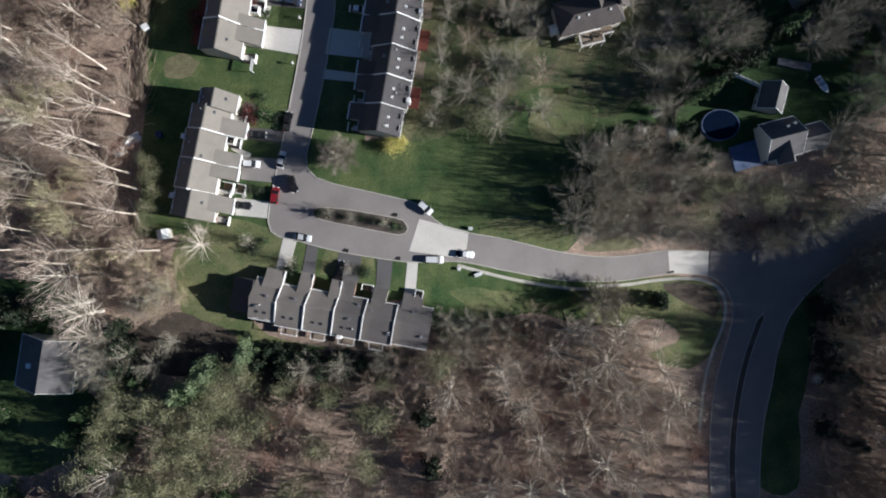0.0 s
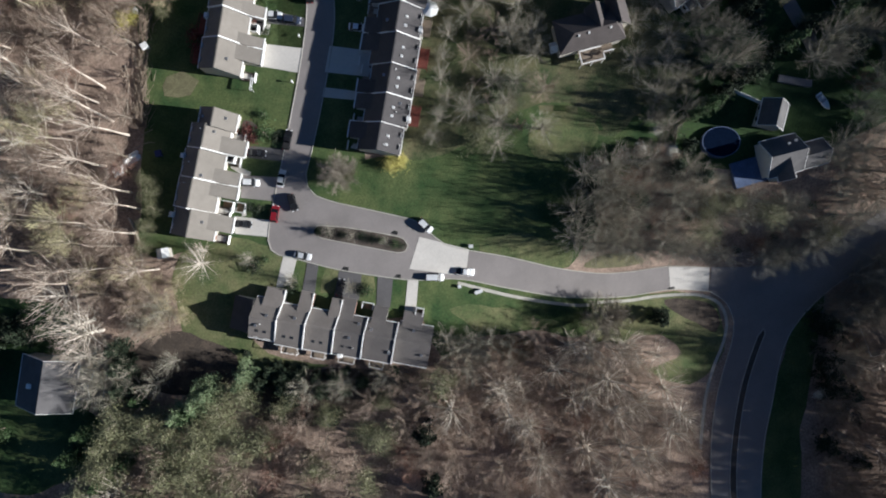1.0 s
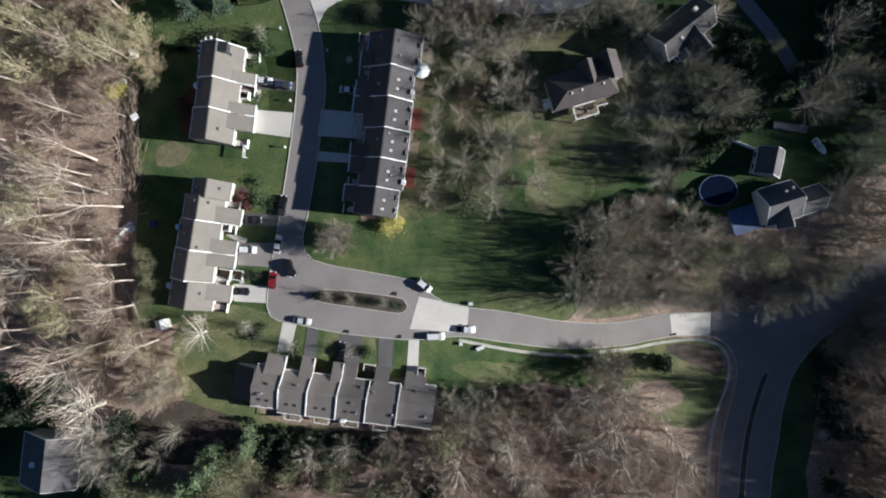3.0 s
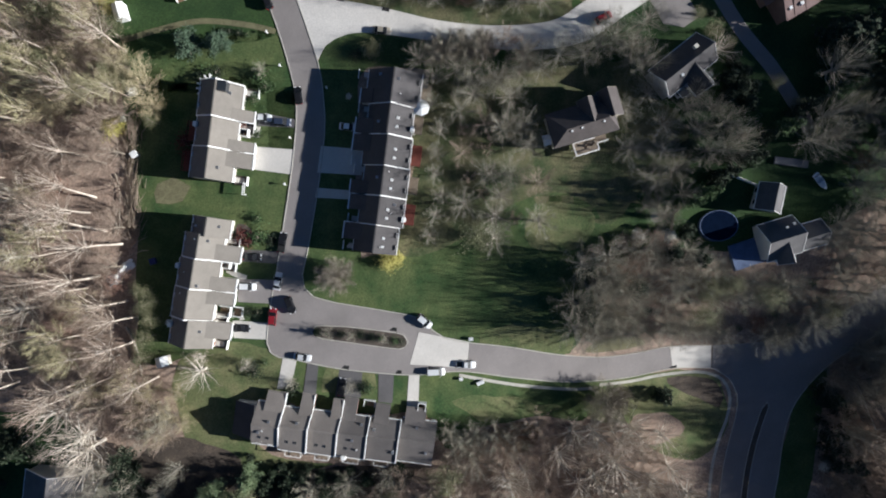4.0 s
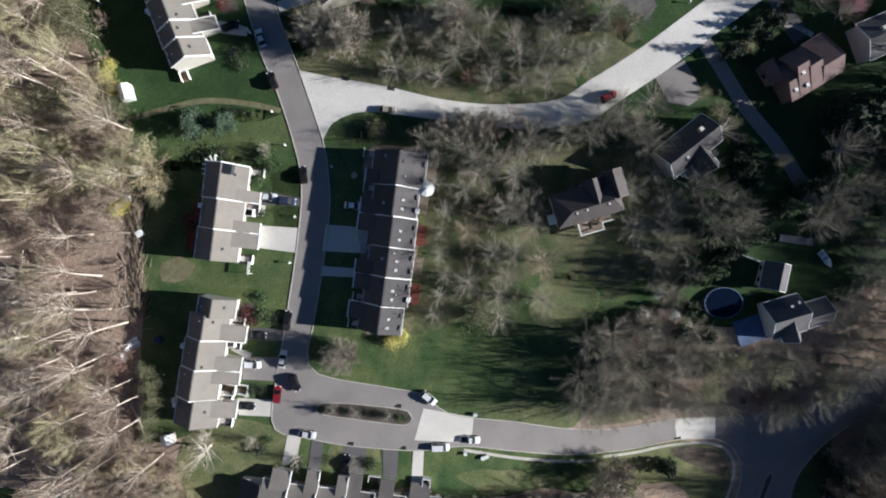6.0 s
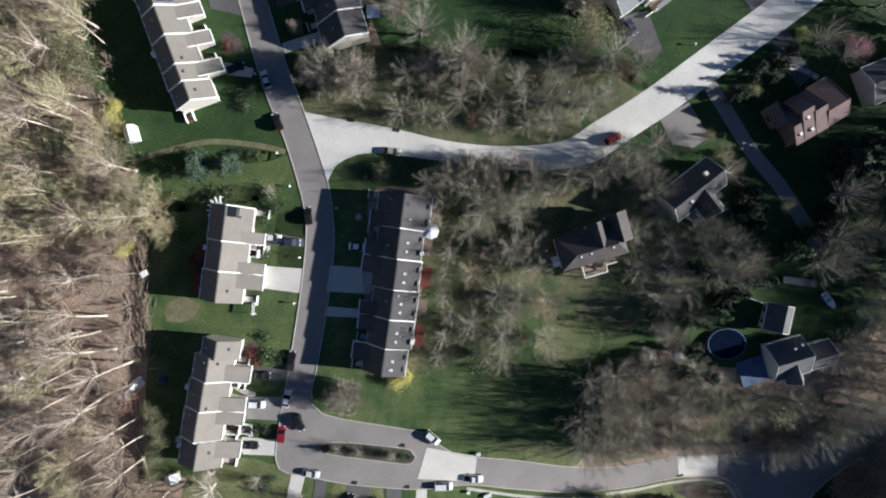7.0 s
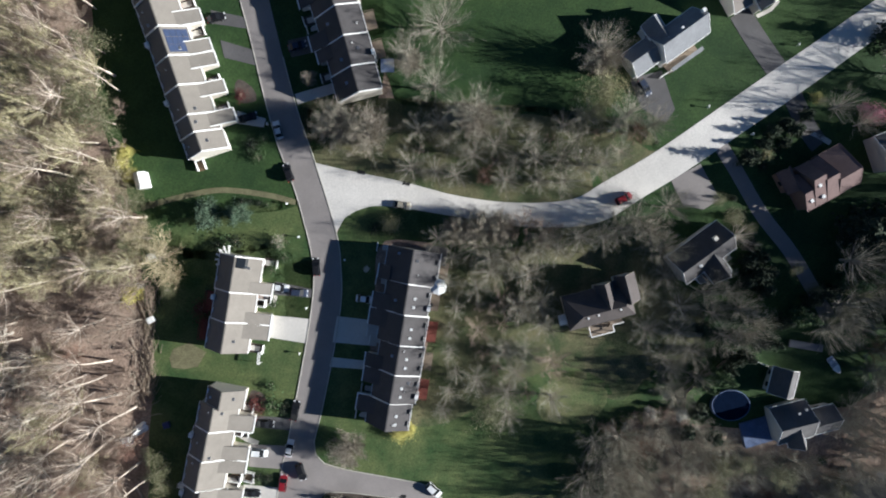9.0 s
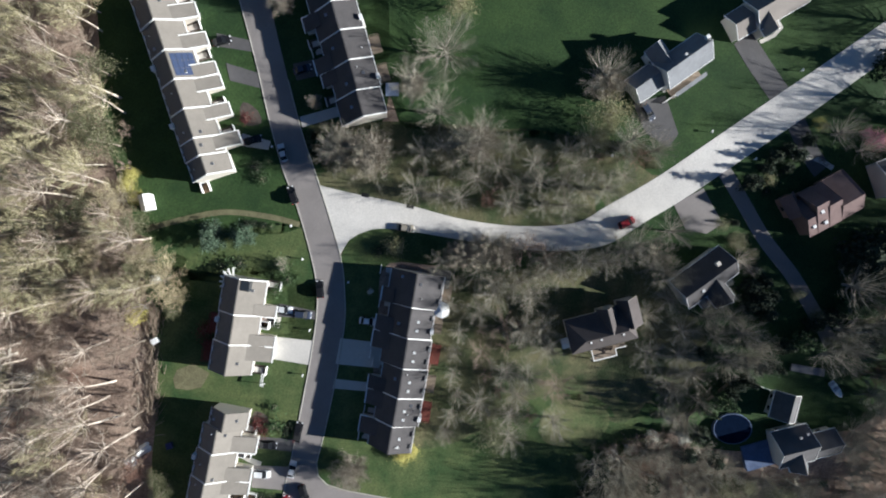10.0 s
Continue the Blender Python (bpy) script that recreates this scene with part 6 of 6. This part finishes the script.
grove([(37, 4), (50, 3.5), (68, 2), (84, 1), (96, 6), (100, 14), (88, 16), (72, 16), (60, 25), (48, 27), (40, 18)], 3.8, _b + [("shrub", 1.5)], 4, (0.7, 1.0), 0.75)
grove([(6, 28), (14, 28), (24, 33), (26, 48), (22, 60), (26, 68), (24, 74), (14, 75), (6, 72), (6, 60), (6, 45)], 4.5, [("crowned", 7), ("olive", 0.5), ("round", 1.5), ("brush", 3)], 5, (0.8, 1.05), 0.68)
grove([(104, -12), (122, -14), (128, 4), (118, 2), (108, -4)], 4.0, [("crowned", 3), ("dark", 2.5)], 25, (1.0, 1.25))
grove([(100, -11), (106, -13), (106, -40), (101, -36)], 4.2, [("crowned", 3), ("dark", 1.2)], 27, (0.9, 1.15))
for _x, _y, _s in ((84, 1.5, 0.9), (89, 2.5, 1.0), (93.5, 5, 1.1), (98, 8.5, 1.1), (103, 12, 1.1), (108, 16, 1.1), (106, -3, 1.0), (111, 1, 1.1), (117, 5, 1.1)):
    tree("crowned", _x, _y, _s, _s * 0.8)
grove([(50, 32), (56, 36), (57, 50), (53, 62), (46, 72), (46, 50), (50, 42)], 5.2, [("crowned", 7), ("pale", 0.6)], 6, (0.8, 1.05), 0.5)
grove([(-10, 88), (2, 85), (16, 83), (29, 84.5), (36, 88), (46, 94), (40, 100), (30, 99), (18, 98), (0, 101), (-8, 100)], 4.2, [("crowned", 7), ("red", 0.3), ("brush", 2)], 7, (0.65, 0.95), 0.75)
for _x, _y, _s in ((-25.0, 97.0, 1.2), (-18.6, 96.0, 1.3), (-1, 119, 1.6), (-3.1, 106, 1.1), (5.8, 98.4, 1.4), (3, 73.4, 0.95), (9, 74, 0.95), (-2.5, 71.4, 0.7), (9, 66.4, 0.75), (13.4, 65.8, 0.7), (16, 55, 0.8), (5.9, 99.5, 0.9), (-9, 111.6, 1.1), (35, 113, 1.25), (41, 99, 1.1), (50.7, 78.4, 0.9), (39.5, 73.4, 1.05), (43.5, 75.4, 1.1), (36, 71.5, 0.9), (30, 71.5, 0.9), (22, 71, 0.8), (49.4, 68, 1.0), (47, 97, 0.8), (90, 101, 0.8), (96, 97, 0.7), (47, 73, 0.9), (52, 40, 0.75), (54, 33, 0.8), (57, 44, 0.9), (50, 35.5, 0.55), (58, 38, 0.7), (-79, -21, 0.9), (-80, -27, 1.1), (-77, -31, 0.9), (-75, -25, 0.8), (-64, -22, 0.6), (-68, -27, 0.7),  (0.5, -18, 0.8), (3, -21, 1.0), (7, -19, 1.0), (6, -24.5, 1.0), (12, -20, 1.0), (17, -20.5, 1.0), (-14, -27, 0.8), (-24, -28, 0.8), (-33, -29, 0.9)):
    tree("crowned", _x, _y, _s, _s ** 0.5)
for _x, _y in ((0.5, 67), (-0.5, 61.5), (1.5, 55), (0.5, 50), (0, 45), (1, 40), (-0.5, 35.5), (-2, 31)):
    tree("crowned", _x, _y, 0.5, 0.8)
for _x, _y, _s in ((-24.2, 22.4, 1.0), (41.2, -13.2, 1.28), (-25.0, 97.2, 1.1), (-18.6, 96.0, 1.2), (6.2, 97.8, 1.0), (35.0, 111.6, 0.95), (-8.6, 111.4, 0.7), (-31.6, 108.2, 0.4), (-38.6, 130.6, 0.75), (1.5, 73, 0.8), (6.5, 73.6, 0.9), (11.5, 74, 0.85)):
    tree("domed", _x, _y, _s)
for _x, _y, _s in ((42, -29.5, 1.3), (51, -25.5, 0.8), (44, -38, 1.0), (47, -21, 0.9), (28, -26, 0.9), (14, -30, 0.85), (24, -48, 0.9), (36, -46, 0.95), (50, -36, 0.9), (38, -24, 0.9), (56, -24, 0.8), (33, -34, 0.9), (20, -40, 0.8), (-88, -6, 1.1), (-84, -12, 1.1), (-57, 1.5, 0.75), (-84, -20, 0.8), (-82, -26, 0.7), (-98, 30, 0.9), (-101, 22, 0.9), (-95, 18, 0.9), (-100, 38, 0.9), (-96, 44, 0.8), (-103, 50, 0.9), (-93, 36, 0.8), (-82, -14.5, 1.15), (-57, 4.4, 0.42), (67, 71, 0.6), (-76, -62, 1.1)):
    tree("pale", _x, _y, _s)
for _x, _y, _s in ((13.5, -22, 0.95), (16.8, -20.6, 0.8), (11, -20.4, 0.7), (-40.5, -42, 1.0), (-33.5, -33, 0.8), (-37, -40, 0.9)):
    tree("red", _x, _y, _s)
for _x, _y, _s in ((-54.5, -28.4, 1.0), (-57, -31, 1.0), (-46.8, -24.4, 0.85), (-60.8, -33.4, 1.05), (-49, -28, 0.6), (-57.5, -27.6, 0.7), (-47.6, -27, 0.6)):
    tree("pine", _x, _y, _s, _s * 1.3)
tree("bush", -13.6, 74.6, 1.0)
for _x, _y, _s in ((-70, -3, 0.75), (-66, -8, 0.75), (-63.5, -4, 0.5), (-74, 0, 0.85), (-62, -11, 0.5), (-68, -13, 0.7), (-72, -8, 0.8), (-65.8, 67.8, 1.15), (-69.6, 72, 1.0), (-64.4, 63.4, 0.7), (-73, 75, 0.9)):
    tree("hazy", _x, _y, _s)
grove([(-71, -4), (-66, -7), (-63, -13), (-66, -15), (-74, -12)], 4.2, [("crowned", 3), ("round", 3), ("pale", 1)], 17, (0.7, 1.0))
# evergreens at x -75 to -79 are added to shade the house west
for _x, _y, _s in ((67, 80, 0.3), (69, 76, 0.32), (71, 72, 0.3), (73, 68, 0.3), (-107, -16, 1.2), (-103, -13, 1.1), (-99, -15, 1.0), (-110, -22, 1.2), (-30, -30, 0.7), (-24, -30, 0.6), (-37, -32, 0.8), (-76, -23, 1.1), (-75.5, -28, 1.1), (-77, -19, 1.0), (-78.5, -32, 1.0), (-40, -26.4, 0.6), (-42, -25, 0.7), (-38.5, -25.6, 0.7), (-35, -26, 0.6), (-31, -26.4, 0.6), (-27, -27, 0.6), (-44, -27.5, 0.8), (-39, -29, 0.8), (-34, -24, 0.4), (-40, -23.4, 0.45), (-24, -25.5, 0.4), (-20, -28, 0.6), (-12, -25.6, 0.45)):
    tree("dark", _x, _y, _s)
# the last seven stand in for dark shade east of the grey house
for _x, _y, _s in ((74, 92.5, 0.5), (76, 95.5, 0.6), (79, 97.5, 0.55), (81.5, 96, 0.6), (79, 93, 0.5), (84, 99.5, 0.55), (70.2, 65, 0.75), (72.6, 62, 0.8), (74.4, 58.6, 0.8), (69.6, 60.4, 0.7), (74, 66, 0.6), (71.4, 69, 0.55), (76, 62.6, 0.6)):
    tree("dark", _x, _y, _s)
for _x, _y, _s in ((-106, -38, 1.1), (-103, -58, 1.0), (-111, -44, 1.0)):
    tree("conifer", _x, _y, _s)
for _x, _y, _s in ((-74, -34, 1.1), (-68, -35, 1.1), (-78, -45, 1.2), (-65, -43, 1.0), (-72, -54, 1.1), (-55, -40, 0.9), (-38, -33, 0.75), (-28, -35, 0.75), (-20, -39, 0.8), (-42, -41, 0.9), (-30, -47, 0.9), (-14, -32, 0.65), (-35, -57, 0.9), (-30, -61, 0.9), (-68.5, 10, 0.6), (-67.5, 14, 0.6), (-68, 18, 0.65), (-69.5, 21, 0.5), (-70, 5, 0.55), (-64.7, 59.8, 0.45), (-72, 70, 0.8), (-85, 73, 0.8), (-95, 78, 0.9), (-101, 70, 0.9)):
    tree("olive", _x, _y, _s)
for _x, _y, _s in ((66.2, 75.4, 0.55), (63.0, 79.4, 0.4), (81.6, 63.6, 0.4), (86.4, 58.2, 0.4), (69.8, 72.6, 0.4), (101, 60, 0.55), (97.3, 57, 0.5), (93, 53.6, 0.5), (104.5, 62.5, 0.55), (89.5, 51.5, 0.45)):
    tree("olive", _x, _y, _s)
# hedge of evergreens between the gardens
_hl = smooth_line([(60, 35.5), (63.5, 38.2), (69.7, 43.4), (75.2, 47.0), (80.6, 52.0), (84.7, 55.6), (90.2, 58.4), (98.4, 62.2), (108, 67.5)], 2.6)
_h = lambda s: (s, s * 1.5)
for _x, _y in _hl:
    tree("conifer" if trng.random() < 0.4 else "dark", _x + trng.gauss(0, 0.5), _y + trng.gauss(0, 0.5), *_h(trng.uniform(0.5, 0.75)))
# trees added at the edge of view to shade lawn and road
grove([(101, 106), (110, 102), (114, 120), (114, 150), (104, 150), (103, 125)], 7.0, [("crowned", 4), ("dark", 1.0)], 19, (1.0, 1.3))
# unseen trees, added so that their shade darkens the garden lawns
woodland("garden_shade_wood", [(112, 78), (126, 76), (126, 104), (115, 104), (113, 98)], 4.6, [("round", 3), ("dark", 4)], "unseen evergreens and bare trees added to shade the gardens", 29, (1.0, 1.25))
grove([(60, 62), (64, 63), (67, 56), (74, 51), (68, 47), (61, 46), (58, 54)], 4.2, [("crowned", 6), ("dark", 0.8)], 8, (0.7, 1.05))
# evergreens added to cast shade on the lane and gardens to the west
grove([(90, 64), (98, 66), (106, 70), (105, 76), (96, 74)], 4.2, [("dark", 5), ("conifer", 1), ("crowned", 1)], 9, (1.1, 1.5))
grove([(86, 47), (100, 50), (108, 58), (98, 58), (88, 54)], 4.4, [("dark", 1), ("crowned", 5)], 10, (0.9, 1.2), 0.8)
grove([(68, 88), (74, 94), (80, 98), (79, 93), (74, 87)], 2.8, [("shrub", 4), ("dark", 1), ("olive", 0.4)], 11, (0.5, 0.9))
grove([(32, 6), (37, 4), (44, 10), (46, 20), (40, 25), (34, 22), (32, 14)], 3.6, [("dark", 0.6), ("crowned", 5)], 15, (0.9, 1.2), 1.1)
for _x, _y, _s in ((-72, -31, 0.7), (-84, -38, 0.8), (-88, -44, 0.9), (-80, -50, 0.9)):
    tree("conifer", _x, _y, _s)
for _x, _y, _s in ((-30.0, 8.9, 0.34), (-27.8, 8.4, 0.22), (-20, 7.4, 0.2), (33, 13, 0.8), (36, 20, 0.9), (36, 8, 0.7), (48, 16, 0.8), (57.0, -13.2, 0.8), (57.8, -14.8, 0.65), (-47.5, -20.5, 0.35), (60, 29, 0.7), (57, 24, 0.8), (64, 22, 0.7), (36, 14, 0.6)):
    tree("dark", _x, _y, _s)
for _x, _y, _s in ((-55.6, 77.6, 1.1), (-48.9, 77.4, 0.85)):
    tree("spruce", _x, _y, _s)
for _x, _y, _s in ((35.6, 104.6, 1.15), (34, 100, 0.8), (2.0, 130, 0.9), (74.6, 90.4, 0.35), (87.2, 102.6, 0.35)):
    tree("willow", _x, _y, _s)
for _x, _y, _s in ((-12.2, 24.9, 1.3), (-10.4, 25.6, 1.15), (-75.5, 89.3, 1.1), (-73.6, 86.4, 1.0), (-74.6, 92, 1.0), (-74.8, 58.8, 1.3), (-73, 60.4, 0.9), (86.6, 103.6, 0.8)):
    tree("yellow", _x, _y, _s)
for _x, _y, _s in ((48.2, 28.2, 0.7), (55.8, 28, 0.7), (38.8, 24, 0.5), (52.5, 33.2, 0.5), (43, 25, 0.5), (66, 66, 0.35), (100, -35, 0.6), (-19.5, 64.3, 0.3)):
    tree("blossom", _x, _y, _s)
for _x, _y, _s in ((40, 22, 1.0), (44, 26, 1.0), (48, 27.5, 0.9), (52.5, 28.6, 0.8), (42, 17, 0.9), (38, 25, 0.8), (56, 26.6, 0.8), (47, 22.6, 0.9), (36.6, 19, 0.8), (50, 24, 0.9)):
    tree("bronze", _x, _y, _s)
for _x, _y, _s in ((99.5, 99, 0.8), (97.4, 101, 0.5)):
    tree("pink", _x, _y, _s)
for _x, _y, _s in ((-46.2, 32.6, 1.2), (-45.2, 30.8, 0.9), (-44.6, 59.0, 0.8), (-58.2, 55.4, 1.3), (-57.4, 52, 1.2), (-5.6, -20.4, 0.9), (-47.8, 104.8, 1.0)):
    tree("maroon", _x, _y, _s)
for _x, _y, _s in ((-24.6, 8.0, 0.8), (-19.8, 7.7, 0.9), (-17.2, 7.0, 0.9), (-15, 6.5, 0.7), (-11.8, 5.8, 0.9), (-10.2, 5.4, 0.8), (-45.4, 0.4, 1.5), (-43.0, 2.2, 0.8), (-36.6, -4.6, 1.4), (-20.0, -5.2, 1.2), (-18.6, -5.6, 1.1), (-42.4, 32.2, 1.6), (-39.6, 31.2, 1.2), (-42.6, 36.6, 1.0), (-46.2, 14.6, 1.2), (-44.0, 14.2, 1.0), (-39.8, 69.6, 1.5), (-38.6, 67.2, 1.3), (-41.6, 64.2, 1.2), (-44.2, 63.2, 0.8), (-41.6, 56.2, 0.9), (-17.4, 73.6, 1.2), (-45.6, 93.4, 1.4), (-44.2, 90.8, 1.2), (-42.8, 94.8, 1.0), (-31.6, 108.6, 1.3), (-48.2, 80.6, 0.75), (-46.4, 80.4, 0.7), (-44.4, 80.0, 0.75), (-42.4, 79.6, 0.7), (-52, 70.6, 1.4), (-50, 71, 1.4), (-54, 70, 1.2), (75.2, 90.2, 1.3), (24, 94, 0.7)):
    tree("shrub", _x, _y, _s)
for _x, _y, _s in ((-27.2, 8.6, 0.42), (-21.6, 7.6, 0.36), (-14.0, 6.4, 0.3), (-22.6, -4.6, 0.4), (-36.4, -2.6, 0.4), (-46.4, 2.4, 0.4), (-39.5, 71, 0.4)):
    tree("crowned", _x, _y, _s)
